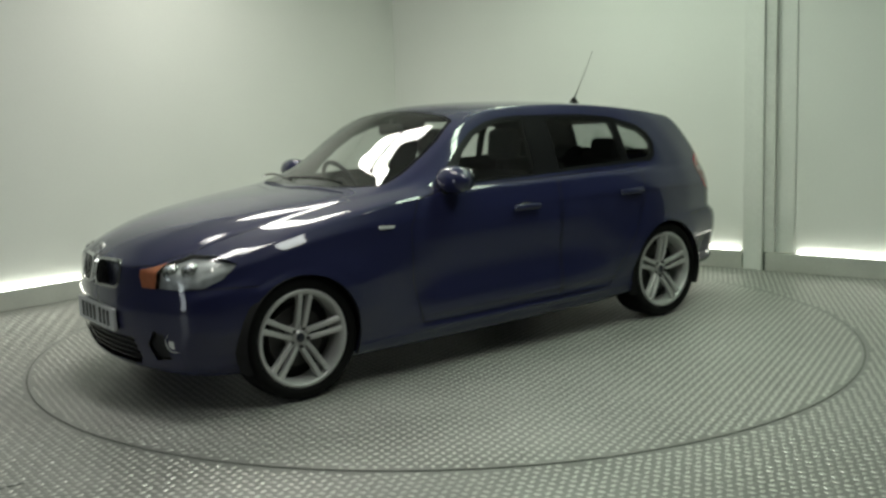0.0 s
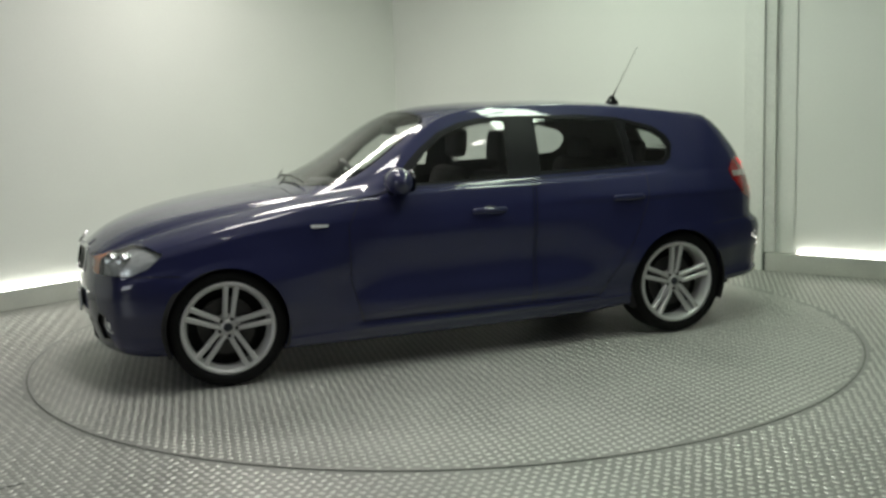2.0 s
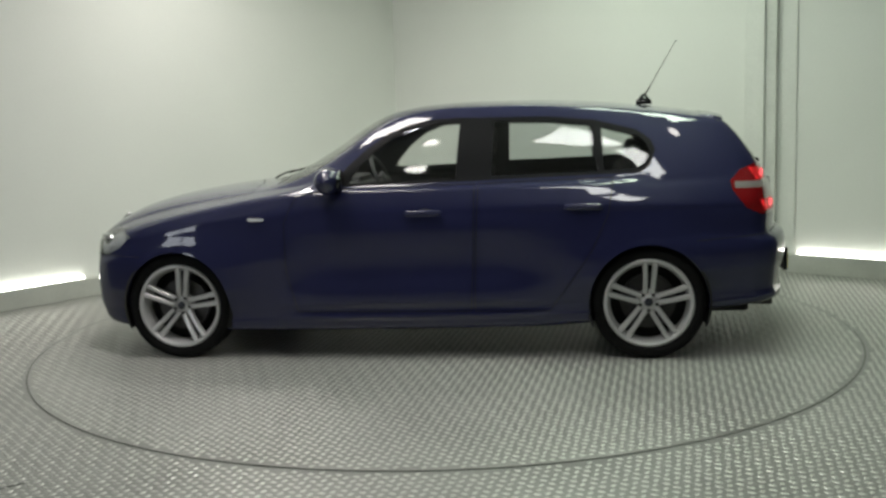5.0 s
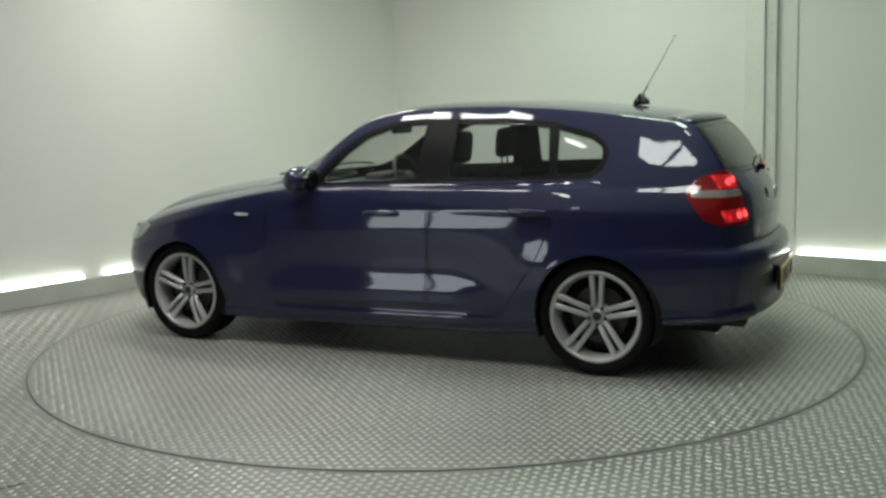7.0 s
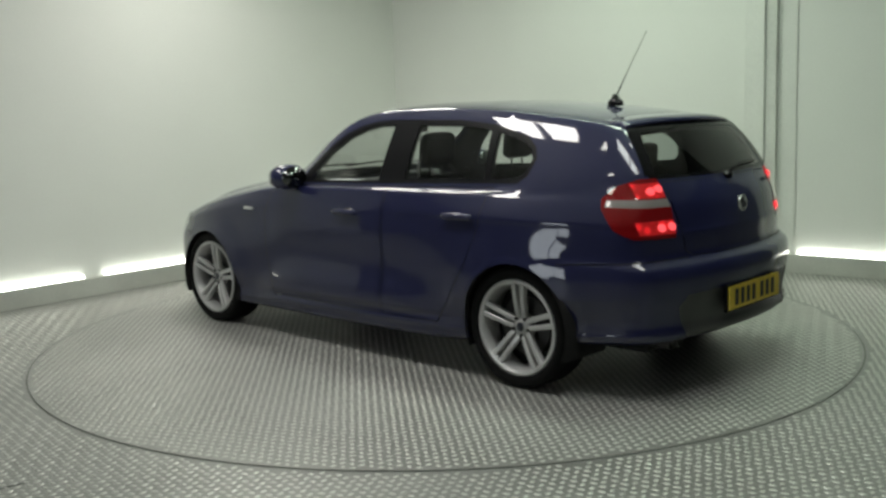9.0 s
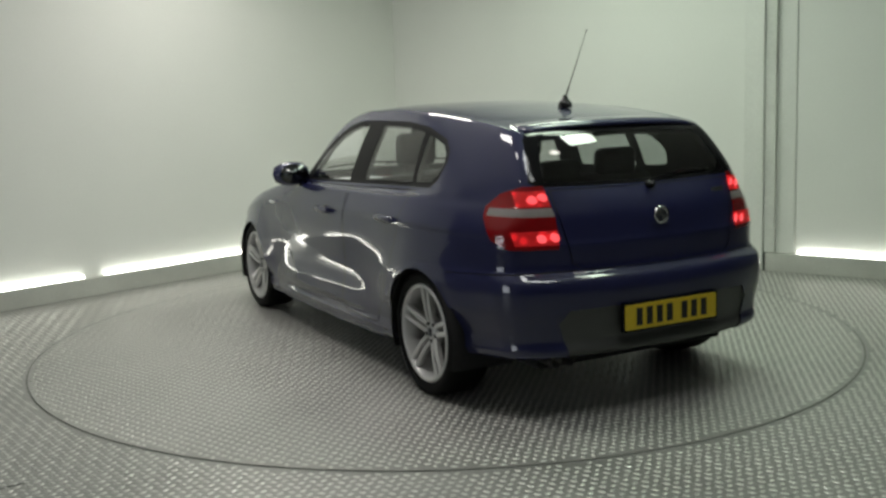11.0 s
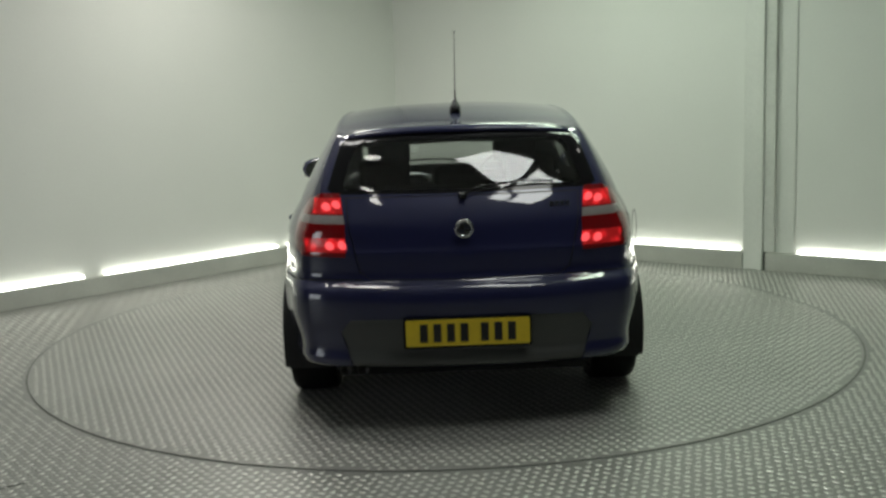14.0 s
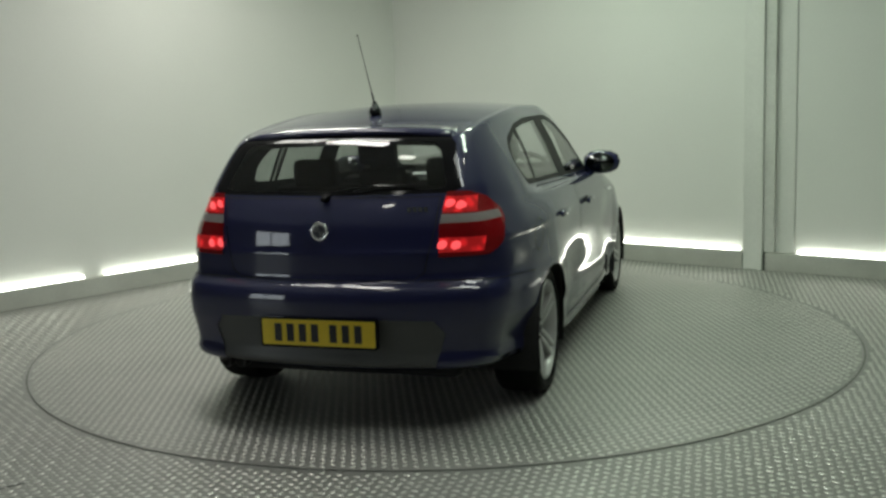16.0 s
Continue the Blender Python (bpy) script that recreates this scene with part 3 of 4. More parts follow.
panel("bonnet_gap", (GAPS,), SEAL, car, "LR", "thin black bonnet gap", -0.006, lambda f: f.calc_center_median().x > 0.7)
panel("tailgate_gap", (GAPS,), SEAL, car, "LR", "thin black tailgate gap", -0.006, lambda f: f.calc_center_median().x < -1.8)
for s, y in (("L", 1), ("R", -1)):
    d = panel("front_door", (FRONT_DOOR,), PAINT, car, s)
    panel("pane", (FRONT_GLASS,), GLASS, d, s, "clear front side window", shift=-0.004)
    e = panel("rear_door", (REAR_DOOR,), PAINT, car, s)
    panel("pane", (REAR_GLASS,), DARKGLASS, e, s, "tinted rear side window", shift=-0.004)
    panel("quarter_pane", (QUARTER_GLASS,), DARKGLASS, car, s, "small tinted quarter window", shift=-0.004)
    panel("window_trim", (DLO,), SATIN, car, s, "satin black window surround", shift=-0.002)
    for dd, hx, hz in ((d, -0.115, 0.822), (e, -0.985, 0.842)):
        bm = bmesh.new()
        lathe(bm, [(0.0, -0.105), (0.011, -0.10), (0.0155, -0.085), (0.0165, 0.0), (0.0155, 0.085), (0.011, 0.10), (0.0, 0.105)], 10, pose(hx, 0.872 * y, hz, 0, 0, 90) @ Matrix.Diagonal((0.75, 1, 1.15, 1)))
        part("handle", bm, PAINT, dd, "body-coloured pull handle", smooth=True)
        bm = bmesh.new()
        lathe(bm, [(0.0, -0.001), (0.030, 0.0), (0.034, 0.0012), (0.0, 0.0025)], 20, pose(hx - 0.01, 0.8485 * y, hz - 0.004, 0, 0, 0 if y > 0 else 180) @ Matrix.Diagonal((1.5, 1, 0.85, 1)))
        part("handle_cup", bm, SEAL, dd, smooth=True)
    lamp = panel("tail_lamp", (TAIL_LAMP,), REDLENS, car, s, "red wrap-round tail lamp, lit", shift=0.003)
    panel("upper_lens", (LAMP_TOP,), REDGLOW, lamp, s, "glowing red upper lens", shift=0.003)
    panel("lower_lens", (LAMP_LOW,), REDGLOW, lamp, s, "glowing red lower lens", shift=0.003)
    for by, bz in ((0.552, 0.982), (0.596, 0.974), (0.530, 0.812), (0.585, 0.808)):
        bm = bmesh.new()
        lathe(bm, [(0.0, 0.005), (0.015, 0.004), (0.025, 0.0)], 14, pose(-tail_x(by, bz) - 0.002, by * y, bz, 0, 0, 90 - 28 * y))
        part("lamp_cell", bm, HOTRED, lamp, "bright glowing bulb cell", smooth=True)
    panel("clear_band", (LAMP_CLEAR,), CLEARLENS, lamp, s, "smoky clear indicator band", shift=0.003)
    head = panel("headlamp", (HEAD_LAMP,), GLASS, car, s, "clear headlamp cover", shift=0.003)
    panel("reflector_bowl", (HEAD_LAMP,), BOWL, head, s, "silver lamp bowl", shift=-0.022)
    panel("indicator_lens", (LAMP_AMBER,), AMBER, head, s, "amber indicator lens", shift=0.003)
    for lx, ly, lz, lr in ((1.868, 0.575, 0.672, 0.036), (1.812, 0.66, 0.678, 0.036)):
        bm = bmesh.new()
        lathe(bm, [(lr, -0.02), (lr, 0.015), (lr * 0.9, 0.02), (lr * 0.75, 0.0), (lr * 0.45, 0.014), (0.0, 0.022)], 20, pose(lx, ly * y, lz, 0, 0, -90 + (35 if y > 0 else -35)))
        part("lamp_ring", bm, CHROME, head, "chrome ring lamp", smooth=True)
    panel("side_intake", (SIDE_INTAKE,), SEAL, car, s, "black bumper side opening", shift=-0.02)
    for ax in (1.33, -1.33):
        panel("arch_liner", (ARCH,), LINER, car, s, "black wheel arch liner", -0.30, lambda f: abs(f.calc_center_median().x - ax) < 0.6)
    # the arch's inner wall, from the lip towards the wheel
    for ax, ar in ((1.33, 0.311), (-1.33, 0.318)):
        bm = bmesh.new()
        lathe(bm, [(ar, 0.012), (ar + 0.002, -0.004), (0.332, -0.012), (0.334, -0.33)], 36, pose(ax, 0.848, 0.312, 0, 0, 0), radians(-24), radians(204))
        if y < 0:
            for v in bm.verts:
                v.co.y *= -1
        part("arch_wall", bm, LINER, car, smooth=True)
    # fog lamp
    bm = bmesh.new()
    lathe(bm, [(0.0, 0.012), (0.030, 0.008), (0.043, 0.0), (0.046, 0.01), (0.052, 0.0), (0.052, -0.03)], 20, pose(1.895, 0.628 * y, 0.35, 0, 0, -90 + (32 if y > 0 else -32)))
    part("fog_lamp", bm, REFLECTOR, car, "round fog lamp", smooth=True)
    # side repeater
    bm = bmesh.new()
    prism(bm, [(-0.048, -0.004), (0.042, -0.009), (0.048, 0.0), (0.04, 0.008), (-0.04, 0.008)], -0.004, 0.006, pose(0.835, 0.8555 * y, 0.802, 90 if y < 0 else -90, 0, 0))
    part("side_repeater", bm, REFLECTOR, car, "small clear side repeater lamp")
    # mirror
    bm = bmesh.new()
    rings = lathe(bm, [(0.0, -0.115), (0.045, -0.105), (0.072, -0.07), (0.080, 0.0), (0.072, 0.06), (0.05, 0.10), (0.0, 0.118)], 20)
    for v in bm.verts:
        v.co.x = v.co.x * (0.85 if v.co.x > 0 else 0.80)
        v.co = Vector((0.40 + v.co.x * 1.1, (0.866 + v.co.y * 1.02) * y, 1.010 + v.co.z * 0.95))
    if y < 0:
        bmesh.ops.reverse_faces(bm, faces=bm.faces)
    mirror = part("wing_mirror", bm, PAINT, car, "navy door mirror", smooth=True)
    bm = bmesh.new()
    for v in box(bm, 0.37, 0.44, 0.735, 0.82, 0.925, 0.985, bevel=0.012):
        v.co.y *= y
    part("mirror_foot", bm, TRIM, mirror, "black mirror foot")
    bm = bmesh.new()
    lathe(bm, [(0.0, 0.0), (0.060, 0.0), (0.063, 0.006), (0.0, 0.010)], 20, pose(0.338, 0.866 * y, 1.010, 0, 0, 90) @ Matrix.Diagonal((1.45, 1, 0.98, 1)))
    part("mirror_glass", bm, MIRROR, mirror, "mirror glass", smooth=True)

panel("windscreen_border", (FRIT,), TRIM, car, label="black windscreen border", shift=-0.001)
panel("windscreen", (SCREEN,), GLASS, car, label="clear windscreen", shift=-0.002)
panel("bonnet", (BONNET,), PAINT, car)
gate_ob = panel("tailgate", (TAILGATE,), PAINT, car)
panel("pane_border", (BACK_FRIT,), TRIM, gate_ob, label="black border of the rear window", shift=-0.002)
panel("pane", (BACK_GLASS,), BACKGLASS, gate_ob, label="dark tinted rear window", shift=-0.003)
panel("bumper_insert", (INSERT,), DIFFUSER, car, label="grey textured rear bumper insert", shift=-0.006)
panel("lower_intake", (INTAKE,), SEAL, car, label="black lower bumper grille", shift=-0.03)
# lining of the cabin
cabin = lambda f: -2.0 < f.calc_center_median().x < 0.86 and (f.calc_center_median().z > 0.30) and not (f[REGION] == 0 and f.calc_center_median().x > 0.62 and f.normal.z > 0.5)
bm, normals = extract((0, FRONT_DOOR, REAR_DOOR, TAILGATE, GAPS, DLO, TAIL_LAMP, LAMP_TOP, LAMP_LOW, LAMP_CLEAR, BACK_FRIT), "LR", -0.028, cabin)
part("cabin_lining", bm, FABRIC, car, "charcoal cabin lining", smooth=True)

# underbody
bm = bmesh.new()
box(bm, -1.9, 1.85, -0.55, 0.55, 0.20, 0.27, bevel=0.02)
part("underbody", bm, LINER, car)


# ---- wheels ----
def wheel(x, y, turn):
    out = 1 if y > 0 else -1
    m = pose(x, 0.735 * out, 0.306, 0, 0, 0 if out > 0 else 180)
    bm = bmesh.new()
    # height runs outwards along y
    lathe(bm, [(0.212, -0.095), (0.222, -0.05), (0.205, 0.02), (0.205, 0.05), (0.2165, 0.082), (0.2215, 0.098), (0.2295, 0.104), (0.241, 0.101), (0.245, 0.090), (0.236, 0.075), (0.232, -0.095)], 64)
    rim = part("wheel", bm, ALLOY, car, "silver alloy wheel with five twin spokes", smooth=True, at=m)
    bm = bmesh.new()
    lathe(bm, [(0.236, -0.10), (0.262, -0.112), (0.285, -0.112), (0.300, -0.100), (0.306, -0.075), (0.308, 0.0), (0.306, 0.075), (0.300, 0.097), (0.285, 0.107), (0.262, 0.107), (0.245, 0.098), (0.238, 0.082)], 64)
    part("tyre", bm, RUBBER, rim, "black low-profile tyre", smooth=True)
    for k in range(5):
        a = turn + 72 * k
        for s in (-1, 1):
            bm = bmesh.new()
            # along x from hub to rim, height along y
            inner, outer = 0.045, 0.222
            pts = []
            for r, c, w, h, d in ((inner, 0.018, 0.0130, 0.062, 0.03), (0.085, 0.0205, 0.0130, 0.076, 0.03), (0.15, 0.0230, 0.0130, 0.087, 0.028), (outer, 0.0275, 0.0150, 0.095, 0.03)):
                pts.append([bm.verts.new((r, yy, zz)) for yy, zz in ((h - d, s * c - w), (h - 0.006, s * c - w), (h, s * c - w * 0.6), (h, s * c + w * 0.6), (h - 0.006, s * c + w), (h - d, s * c + w))])
            for p, q in zip(pts[:-1], pts[1:]):
                for j in range(6):
                    bm.faces.new((p[j], p[(j + 1) % 6], q[(j + 1) % 6], q[j]))
            bm.faces.new(pts[0][::-1])
            bm.faces.new(pts[-1])
            bmesh.ops.recalc_face_normals(bm, faces=bm.faces)
            part("spoke", bm, ALLOY, rim, at=pose(0, 0, 0, 0, -(180 - a) if out > 0 else -a, 0))
        bm = bmesh.new()
        lathe(bm, [(0.0, 0.066), (0.009, 0.066), (0.010, 0.050)], 10, pose(0.047 * math.cos(radians(a + 36)), 0, 0.047 * math.sin(radians(a + 36))))
        part("wheel_bolt", bm, DISCBRAKE, rim)
    bm = bmesh.new()
    lathe(bm, [(0.0, 0.068), (0.030, 0.066), (0.034, 0.058), (0.040, 0.056), (0.062, 0.052), (0.066, 0.040), (0.066, 0.0)], 32)
    part("hub", bm, ALLOY, rim, smooth=True)
    bm = bmesh.new()
    lathe(bm, [(0.0, 0.0705), (0.021, 0.0695), (0.024, 0.066)], 24)
    part("hub_badge", bm, BADGEBLUE, rim, "round dark badge", smooth=True)
    bm = bmesh.new()
    lathe(bm, [(0.06, 0.02), (0.150, 0.02), (0.150, -0.004), (0.06, -0.004)], 40)
    part("brake_disc", bm, DISCBRAKE, rim, "iron brake disc", smooth=False)
    bm = bmesh.new()
    lathe(bm, [(0.0, -0.03), (0.215, -0.03), (0.215, -0.05), (0.0, -0.05)], 40)
    part("back_plate", bm, LINER, rim)
    return rim


wheel(1.33, 1, 83)
wheel(-1.33, 1, 88)
wheel(1.33, -1, 60)
wheel(-1.33, -1, 75)


# ---- fittings of the car ----
def on_back(y, z):
    return Vector((-tail_x(y, z), y, z))


def bars(m, width, height, count, gap_after, mat, parent, depth=0.002):
    """Plain bars that stand for the characters of a number plate."""
    pitch = width / (count + 0.5)
    for i in range(count):
        x = -width / 2 + pitch * (i + (0.5 if i >= gap_after else 0)) + pitch * 0.21
        bm = bmesh.new()
        box(bm, x, x + pitch * 0.58, -height / 2, height / 2, 0.0, depth)
        part("plate_bar", bm, mat, parent, at=m)


def rounded(w, h, r, n=5):
    pts = []
    for cx, cy, a0 in ((w / 2 - r, h / 2 - r, 0), (-w / 2 + r, h / 2 - r, 90), (-w / 2 + r, -h / 2 + r, 180), (w / 2 - r, -h / 2 + r, 270)):
        for i in range(n + 1):
            a = radians(a0 + 90 * i / n)
            pts.append((cx + r * math.cos(a), cy + r * math.sin(a)))
    return pts


face_back = Matrix(((0, 0, -1), (-1, 0, 0), (0, 1, 0))).to_4x4()   # x to the car's right, y up, z backwards
face_front = Matrix(((0, 0, 1), (1, 0, 0), (0, 1, 0))).to_4x4()
m = Matrix.Translation((-2.163, 0, 0.449)) @ face_back
bm = bmesh.new()
prism(bm, rounded(0.525, 0.113, 0.008), -0.012, 0.003)
plate = part("rear_plate", bm, YELLOW, car, "yellow number plate", at=m)
bars(pose(0, 0, 0.0031), 0.43, 0.078, 7, 4, INK, plate)
bm = bmesh.new()
prism(bm, rounded(0.545, 0.133, 0.010), -0.02, -0.001)
part("plate_holder", bm, TRIM, plate, "black plate surround")
m = Matrix.Translation((2.048, 0, 0.425)) @ face_front
bm = bmesh.new()
prism(bm, rounded(0.525, 0.113, 0.008), -0.012, 0.003)
plate = part("front_plate", bm, WHITEPLATE, car, "white number plate", at=m)
bars(pose(0, 0, 0.0031), 0.43, 0.078, 7, 4, INK, plate)
# badges: plain ringed discs
for bx, bz, fm, tilt in ((-2.092, 0.880, face_back, -2), (2.004, 0.742, face_front, -40)):
    m = Matrix.Translation((bx, 0, bz)) @ fm @ pose(0, 0, 0, tilt)
    bm = bmesh.new()
    lathe(bm, [(0.028, 0.006), (0.031, 0.009), (0.038, 0.009), (0.041, 0.006), (0.041, 0.0)], 32, pose(0, 0, 0, 90))
    badge = part("badge", bm, CHROME, car, "round chrome-ringed badge", smooth=True, at=m)
    bm = bmesh.new()
    lathe(bm, [(0.0, 0.007), (0.0285, 0.0065)], 32, pose(0, 0, 0, 90))
    part("badge_disc", bm, BADGEBLUE, badge)
    for a in (0, 180):
        bm = bmesh.new()
        lathe(bm, [(0.0, 0.0085), (0.026, 0.0082), (0.026, 0.005)], 8, pose(0, 0, 0, 90), radians(a), radians(a + 90))
        part("badge_quarter", bm, CHROME, badge)
# model lettering as plain bars
for i in range(4):
    bm = bmesh.new()
    box(bm, 0.0, 0.017, -0.011, 0.011, 0.0, 0.003)
    part("model_letter", bm, CHROME, gate_ob, at=Matrix.Translation(on_back(-0.375 - i * 0.023, 0.965) + Vector((-0.001, 0, 0))) @ face_back)
# kidney grille
for y in (-0.142, 0.142):
    m = Matrix.Translation((nose_x(y, 0.64) - 0.004, y, 0.642)) @ face_front @ pose(0, 0, 0, -12, 9 if y > 0 else -9)
    bm = bmesh.new()
    outer, inner = rounded(0.245, 0.145, 0.048), rounded(0.220, 0.120, 0.038)
    lo = [[bm.verts.new((px, py, h)) for px, py in pts] for pts, h in ((outer, -0.03), (outer, 0.012), (inner, 0.016), (inner, -0.01))]
    for p, q in zip(lo[:-1], lo[1:]):
        for j in range(len(p)):
            bm.faces.new((p[j], p[(j + 1) % len(p)], q[(j + 1) % len(p)], q[j]))
    grille = part("kidney_grille", bm, CHROME, car, "chrome-framed black kidney grille", smooth=False, at=m)
    bm = bmesh.new()
    prism(bm, inner, -0.02, -0.004)
    part("grille_back", bm, SEAL, grille)
    for i in range(8):
        bm = bmesh.new()
        box(bm, -0.094 + i * 0.0255, -0.087 + i * 0.0255, -0.056, 0.056, -0.004, 0.010)
        part("grille_slat", bm, TRIM, grille)
# aerial
m = pose(-1.362, 0, 1.388)
bm = bmesh.new()
lathe(bm, [(0.0, 0.045), (0.010, 0.043), (0.022, 0.018), (0.034, 0.004), (0.036, -0.02)], 16, pose(0, 0, 0, 90) @ pose(0, 0, 0, 0, 0, 0) @ Matrix.Diagonal((1.35, 1, 0.8, 1)))
aerial = part("aerial_foot", bm, TRIM, car, "black roof aerial", smooth=True, at=m)
bm = bmesh.new()
lathe(bm, [(0.0045, 0.0), (0.0045, 0.06), (0.0025, 0.065), (0.0015, 0.362), (0.003, 0.364), (0.003, 0.374), (0, 0.376)], 8, pose(-0.004, 0, 0.03, 90) @ pose(0, 0, 0, 0, 0, 30))
part("whip", bm, TRIM, aerial, smooth=True)
# rear spoiler lip
bm = bmesh.new()
pts = []
for i in range(21):
    y = -0.50 + i * 0.05
    x = -tail_x(y, 1.30)
    drop = 0.022 * (abs(y) / 0.5) ** 3
    pts.append([bm.verts.new((x + dx, y, 1.295 + dz - drop)) for dx, dz in ((0.10, 0.028), (0.02, 0.019), (-0.022, 0.006), (-0.030, -0.003), (-0.026, -0.013), (0.0, -0.016), (0.06, -0.01))])
for p, q in zip(pts[:-1], pts[1:]):
    for j in range(7):
        bm.faces.new((p[j], p[(j + 1) % 7], q[(j + 1) % 7], q[j]))
bm.faces.new(pts[0])
bm.faces.new(pts[-1][::-1])
bmesh.ops.recalc_face_normals(bm, faces=bm.faces)
part("roof_spoiler", bm, PAINT, car, "body-coloured roof spoiler", smooth=True)
# grille bars of the lower intake
for i in range(4):
    bm = bmesh.new()
    z = 0.235 + i * 0.030
    rows = []
    for k in range(11):
        y = -0.34 + k * 0.068
        x = nose_x(y, z) - 0.016
        rows.append([bm.verts.new((x + dx, y, z + dz)) for dx, dz in ((-0.01, -0.003), (0.002, -0.003), (0.002, 0.003), (-0.01, 0.003))])
    for p, q in zip(rows[:-1], rows[1:]):
        for j in range(4):
            bm.faces.new((p[j], p[(j + 1) % 4], q[(j + 1) % 4], q[j]))
    bmesh.ops.recalc_face_normals(bm, faces=bm.faces)
    part("intake_bar", bm, TRIM, car)
# fuel flap on the right rear wing
bm = bmesh.new()
lathe(bm, [(0.070, 0.0), (0.073, 0.0022), (0.076, 0.0)], 32, pose(-1.52, -0.843, 0.80, 0, 0, 176))
part("flap_gap", bm, SEAL, car, "round fuel flap gap", smooth=True)
# wipers
def wiper(name, points, thick, parent):
    bm = bmesh.new()
    for a, b in zip(points[:-1], points[1:]):
        a, b = Vector(a), Vector(b)
        d = b - a
        mm = Matrix.Translation(a) @ d.to_track_quat("Y", "Z").to_matrix().to_4x4()
        lathe(bm, [(0, 0), (thick, 0), (thick * 0.9, d.length), (0, d.length)], 6, mm)
    return part(name, bm, TRIM, parent, "black wiper arm")


p0 = on_back(0.0, 1.015) + Vector((-0.02, 0, 0))
p1, p2, p3 = on_back(-0.06, 1.045) + Vector((-0.03, 0, 0)), on_back(-0.22, 1.066) + Vector((-0.022, 0, 0)), on_back(-0.40, 1.062) + Vector((-0.014, 0, 0))
wiper("rear_wiper", [p0, p1, p2, p3], 0.006, gate_ob)
bm = bmesh.new()
lathe(bm, [(0, 0.04), (0.014, 0.036), (0.02, 0.0)], 12, Matrix.Translation(on_back(0, 1.014)) @ pose(0, 0, 0, 0, 0, 90))
part("wiper_pivot", bm, TRIM, gate_ob, smooth=True)


def on_top(x, y):
    """The skin's height over a place on the windscreen or bonnet."""
    pts = smooth_line(section(x))
    best = [p for p in pts if p[1] > 0.66]
    i = min(range(len(best) - 1), key=lambda k: abs((best[k][0] + best[k + 1][0]) / 2 - abs(y)))
    return best[i][1]


for ya, yb in ((0.44, -0.12), (-0.02, -0.62)):
    pts = []
    for i in range(6):
        f = i / 5
        y = ya + (yb - ya) * f
        x = 0.885 - 0.10 * (abs(y) / 0.6) ** 2 - 0.045 * math.sin(f * 2.6)
        pts.append((x, y, on_top(x, y) + 0.016))
    wiper("front_wiper", pts, 0.0065, car)
# exhaust
for y in (0.46, 0.535):
    bm = bmesh.new()
    lathe(bm, [(0.020, -0.12), (0.026, -0.12), (0.028, 0.0), (0.026, 0.004), (0.023, 0.0), (0.0, -0.02)], 20, pose(-2.02, y, 0.265, 0, 0, 90))
    part("exhaust_tip", bm, DISCBRAKE, car, "twin steel exhaust tip", smooth=True)


# ---- cabin ----
def cushion(bm, x0, x1, y0, y1, z0, z1, lean=0.0, r=0.05):
    vs = box(bm, x0, x1, y0, y1, z0, z1, bevel=r)
    for v in vs:
        v.co.x -= (v.co.z - z0) * lean


def seat(x, y, head_z):
    bm = bmesh.new()
    cushion(bm, x - 0.25, x + 0.27, y - 0.25, y + 0.25, 0.42, 0.57)
    s = part("seat", bm, FABRIC, car, "charcoal cloth front seat")
    bm = bmesh.new()
    cushion(bm, x - 0.26, x - 0.12, y - 0.24, y + 0.24, 0.54, 1.0, 0.30)
    part("backrest", bm, FABRIC, s)
    bm = bmesh.new()
    cushion(bm, x - 0.40, x - 0.31, y - 0.125, y + 0.125, head_z - 0.19, head_z, 0.1, 0.04)
    part("headrest", bm, FABRIC, s)
    for dy in (-0.05, 0.05):
        bm = bmesh.new()
        lathe(bm, [(0.006, 0), (0.006, 0.14)], 8, pose(x - 0.345, y + dy, head_z - 0.28, 90))
        part("headrest_post", bm, DISCBRAKE, s)
    return s


seat(-0.02, 0.37, 1.25)
seat(-0.02, -0.37, 1.25)
bm = bmesh.new()
cushion(bm, -1.18, -0.66, -0.62, 0.62, 0.44, 0.58)
bench = part("rear_bench", bm, FABRIC, car, "charcoal cloth rear bench")
bm = bmesh.new()
cushion(bm, -1.22, -1.08, -0.60, 0.60, 0.55, 1.02, 0.28)
part("backrest", bm, FABRIC, bench)
for y in (-0.36, 0.0, 0.36):
    bm = bmesh.new()
    cushion(bm, -1.33, -1.25, y - 0.125, y + 0.125, 0.99, 1.15 if y else 1.10, 0.1, 0.035)
    part("headrest", bm, FABRIC, bench)
bm = bmesh.new()
cushion(bm, 0.42, 0.86, -0.66, 0.66, 0.62, 0.925, 0.2, 0.06)
dash = part("dashboard", bm, PLASTIC, car, "dark grey dashboard")
bm = bmesh.new()
cushion(bm, 0.46, 0.62, -0.55, -0.20, 0.88, 0.965, 0.2, 0.03)
part("instrument_hood", bm, PLASTIC, dash)
bm = bmesh.new()
prism(bm, [(0.52, 0.14), (0.74, 0.20), (0.72, 0.52), (0.50, 0.46)], 0.936, 0.939)
part("paper_sheet", bm, PAPER, dash, "white paper sheet on the dashboard")
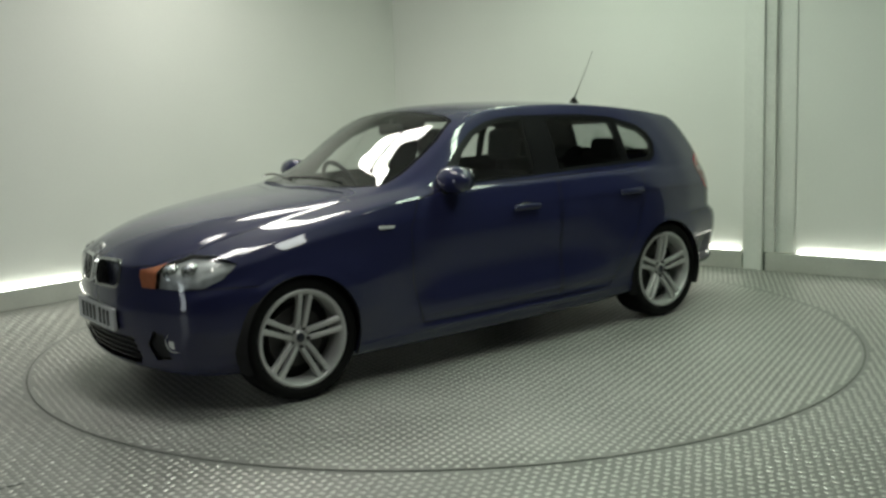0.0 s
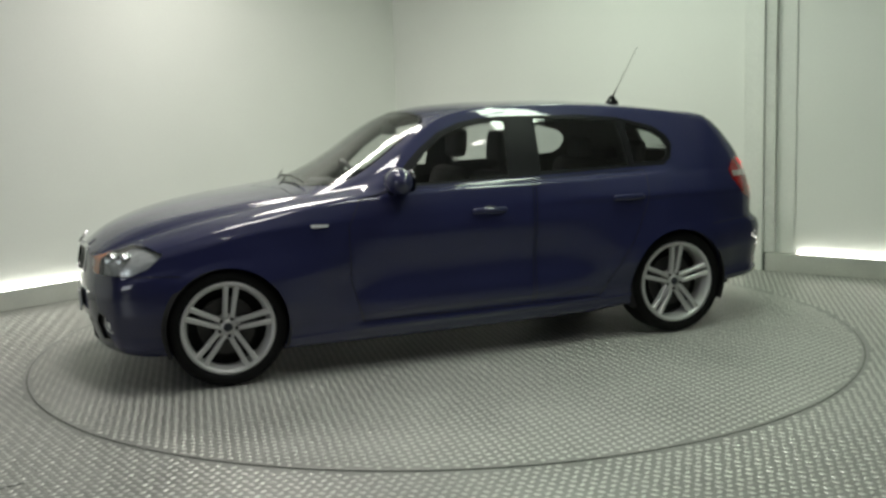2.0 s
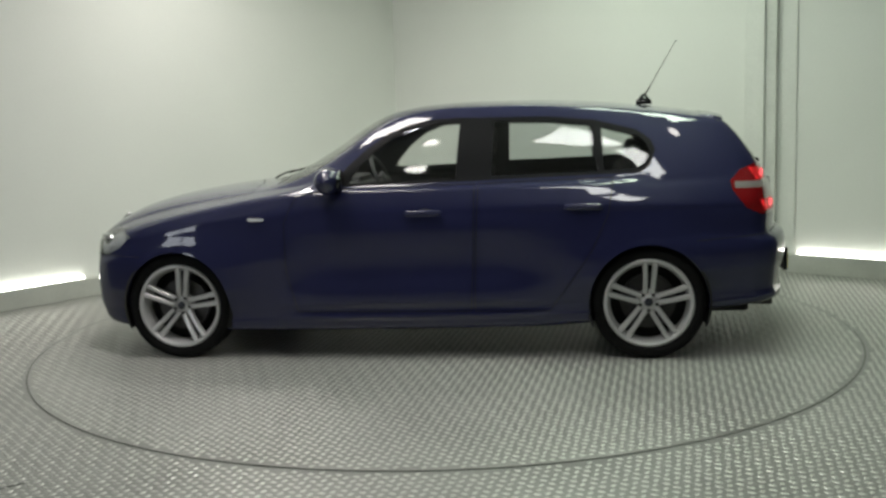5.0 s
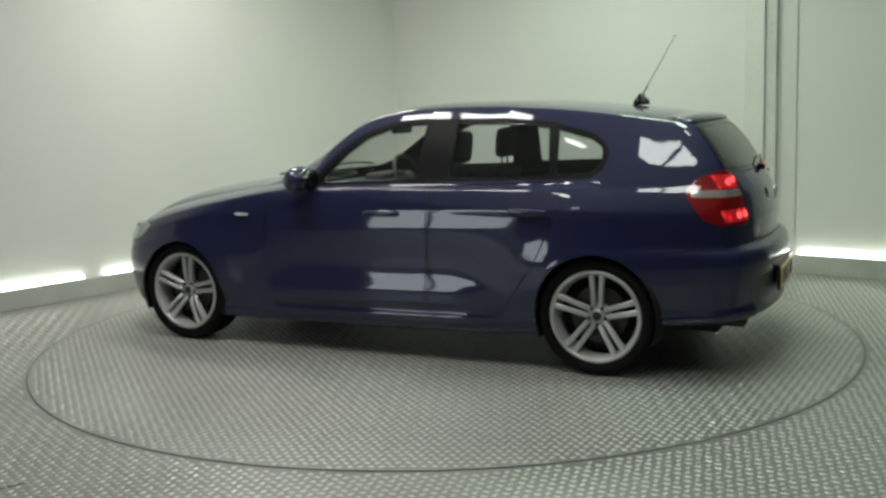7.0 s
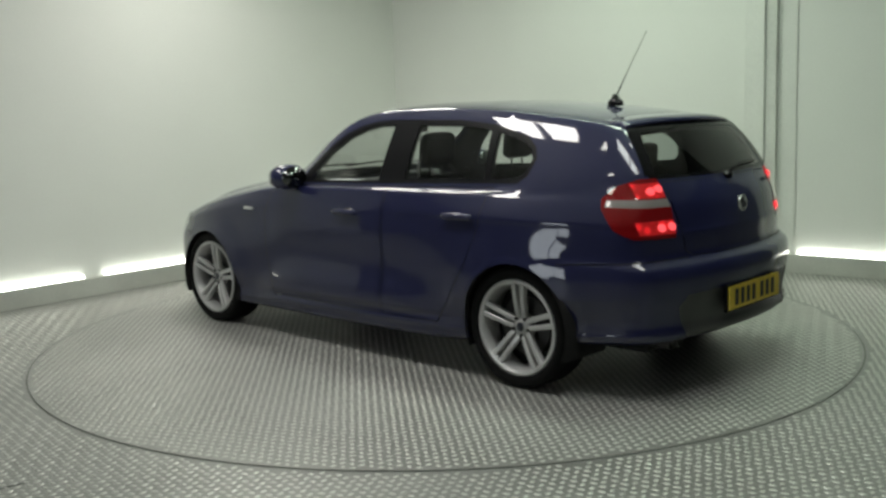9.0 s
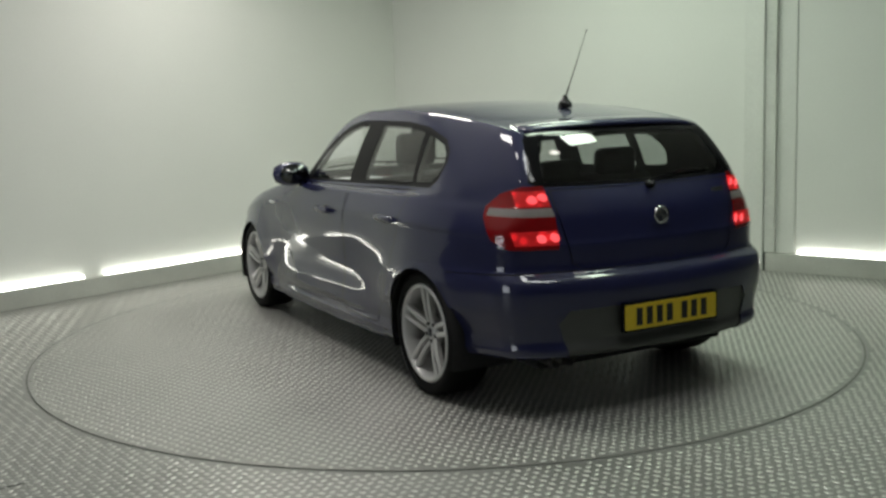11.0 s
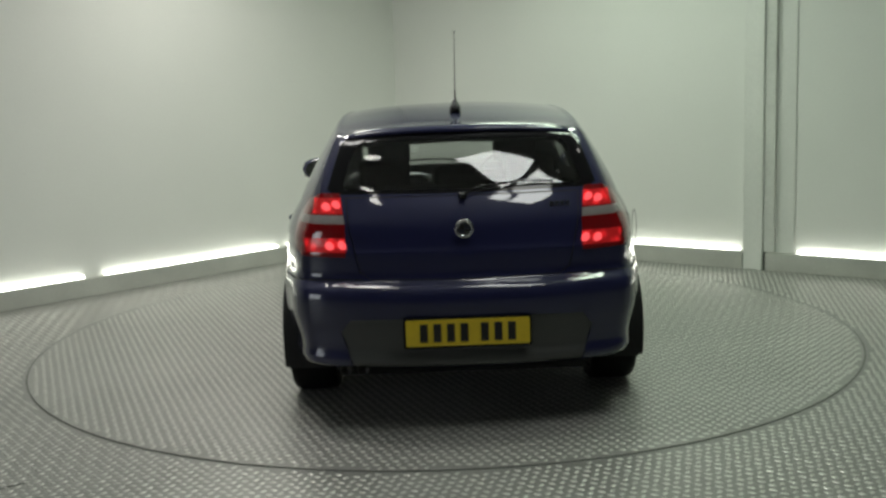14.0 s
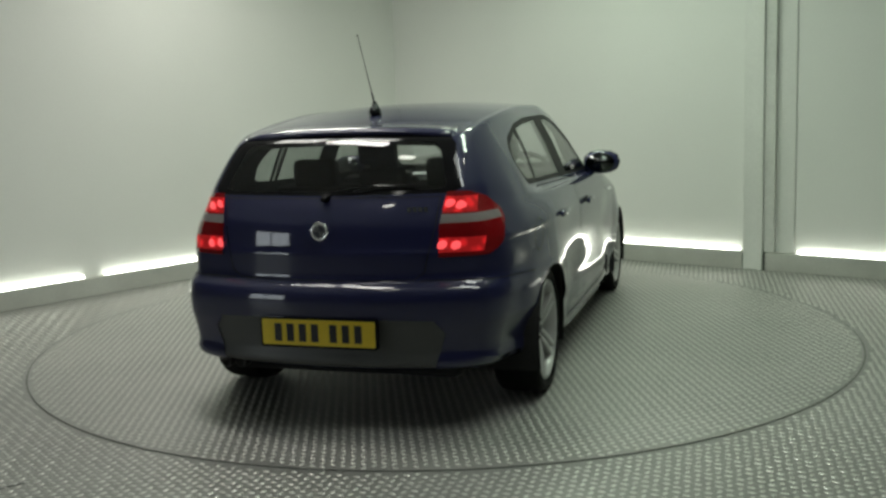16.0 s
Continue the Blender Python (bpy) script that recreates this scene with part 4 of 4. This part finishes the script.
# steering wheel, on the car's right
m = pose(0.335, -0.37, 0.915, 0, 0, 90) @ pose(0, 0, 0, 25, 0, 0)
bm = bmesh.new()
lathe(bm, [(0.175 + 0.014 * math.cos(a), 0.014 * math.sin(a)) for a in np.linspace(0, 2 * math.pi, 9)[:-1]], 32, None, close=True)
steer = part("steering_wheel", bm, PLASTIC, car, "black steering wheel", smooth=True, at=m)
for a in (0, 180, 270):
    bm = bmesh.new()
    box(bm, 0.04, 0.17, -0.01, 0.01, -0.018, 0.018, pose(0, 0, 0, 0, -a), 0.004)
    part("wheel_spoke", bm, PLASTIC, steer)
bm = bmesh.new()
lathe(bm, [(0, -0.03), (0.05, -0.028), (0.065, 0.0), (0.06, 0.02), (0, 0.025)], 20)
part("airbag_hub", bm, PLASTIC, steer, smooth=True)
# inner mirror
bm = bmesh.new()
cushion(bm, 0.175, 0.205, -0.13, 0.11, 1.235, 1.30, 0.0, 0.012)
inner_mirror = part("inner_mirror", bm, TRIM, car, "black inside mirror")
bm = bmesh.new()
lathe(bm, [(0.01, 0), (0.012, 0.045)], 8, pose(0.195, -0.01, 1.29, 70, 0, 0))
part("mirror_stalk", bm, TRIM, inner_mirror)
bm = bmesh.new()
box(bm, -1.9, 0.8, -0.70, 0.70, 0.30, 0.33)
part("cabin_floor", bm, FABRIC, car)


# ---- floor and turntable ----
bm = bmesh.new(); box(bm, -10, 10, -12, 6, -0.1, 0.0)
tagged(part("floor", bm, FLOOR), "grey steel tread-plate studio floor", "floor", kind="structure")
table = new("turntable")
tagged(table, "round grey steel tread-plate turntable set flush in the floor", "turntable")
bm = bmesh.new()
lathe(bm, [(2.46, -0.02), (2.46, 0.004), (0.0, 0.004)], 128, pose(0, 0, 0, 90))
part("disc", bm, DISC, table, smooth=False)


bm = bmesh.new()
lathe(bm, [(2.4612, 0.0015), (2.4668, 0.0015)], 128, pose(0, 0, 0, 90))
tagged(part("floor_gap", bm, GAP), "thin dark gap round the turntable", "gap", kind="structure")
bm = bmesh.new()
box(bm, -0.9, 0.36, -0.006, 0.006, 0.0, 0.0015)
tagged(part("floor_seam", bm, GAP, at=pose(-1.95, -2.652, 0, 0, 0, 36.5)), "thin dark joint between floor plates", "seam", kind="structure")


def studs(name, inside, x0, x1, y0, y1, z, mat, parent, label, pitch=0.042, row=0.041, turn=0.0):
    """Raised lozenges of tread plate, in staggered rows, every second row turned."""
    verts, faces = [], []
    j, y = 0, y0
    c, s = math.cos(turn), math.sin(turn)
    while y < y1:
        x = x0 + (pitch / 2 if j % 2 else 0)
        k = 0
        while x < x1:
            px, py = x + random.uniform(-0.0012, 0.0012), y + random.uniform(-0.0012, 0.0012)
            wx, wy = c * px - s * py, s * px + c * py
            if inside(wx, wy):
                a = turn + radians(42 if (k + j) % 2 else -42)
                ca, sa = math.cos(a), math.sin(a)
                n = len(verts)
                h = 0.0026
                for lx, ly, lz in ((0.0165, 0, 0), (0.007, 0.0085, 0), (-0.007, 0.0085, 0), (-0.0165, 0, 0), (-0.007, -0.0085, 0), (0.007, -0.0085, 0), (0.011, 0, h), (0, 0.0055, h), (-0.011, 0, h), (0, -0.0055, h)):
                    verts.append((wx + ca * lx - sa * ly, wy + sa * lx + ca * ly, z + lz))
                faces += [(n, n + 1, n + 7, n + 6), (n + 1, n + 2, n + 7), (n + 2, n + 3, n + 8, n + 7), (n + 3, n + 4, n + 9, n + 8), (n + 4, n + 5, n + 9), (n + 5, n, n + 6, n + 9), (n + 6, n + 7, n + 8, n + 9)]
            x += pitch
            k += 1
        y += row
        j += 1
    me = bpy.data.meshes.new(name)
    me.from_pydata(verts, [], faces)
    me.materials.append(mat)
    ob = new(name, me)
    ob.parent = parent
    return tagged(ob, label, "" if parent else "tread pattern", kind="stuff")


studs("tread_studs", lambda x, y: x * x + y * y < 2.44 ** 2, -3.2, 3.2, -3.2, 3.2, 0.0042, STUD, table, "raised steel lozenges of tread plate", turn=radians(22))
wall_l, wall_r = LM.inverted(), RM.inverted()
wall_e, wall_w = along(RIGHT_END, BACK_END).inverted(), along(BACK_END, LEFT_END).inverted()


def on_floor(x, y):
    v = Vector((x, y, 0))
    return x * x + y * y > 2.489 ** 2 and (wall_l @ v).y < -0.03 and (wall_r @ v).y < -0.03 and (wall_e @ v).y < -0.05 and (wall_w @ v).y < -0.05


studs("floor_studs", on_floor, -9.5, 9.5, -12, 5.5, 0.0002, STUD, None, "raised steel lozenges of the tread-plate floor", turn=radians(12))


def motions():
    rows = [(i * 0.5, pose(0, 0, 0, 0, 0, 217.19 - 9.0344 * i * 0.5)) for i in range(33)]
    walk(table, rows)
    walk(car, [(t, m @ pose(0.1047, -0.0722, 0.0055)) for t, m in rows])


motions()
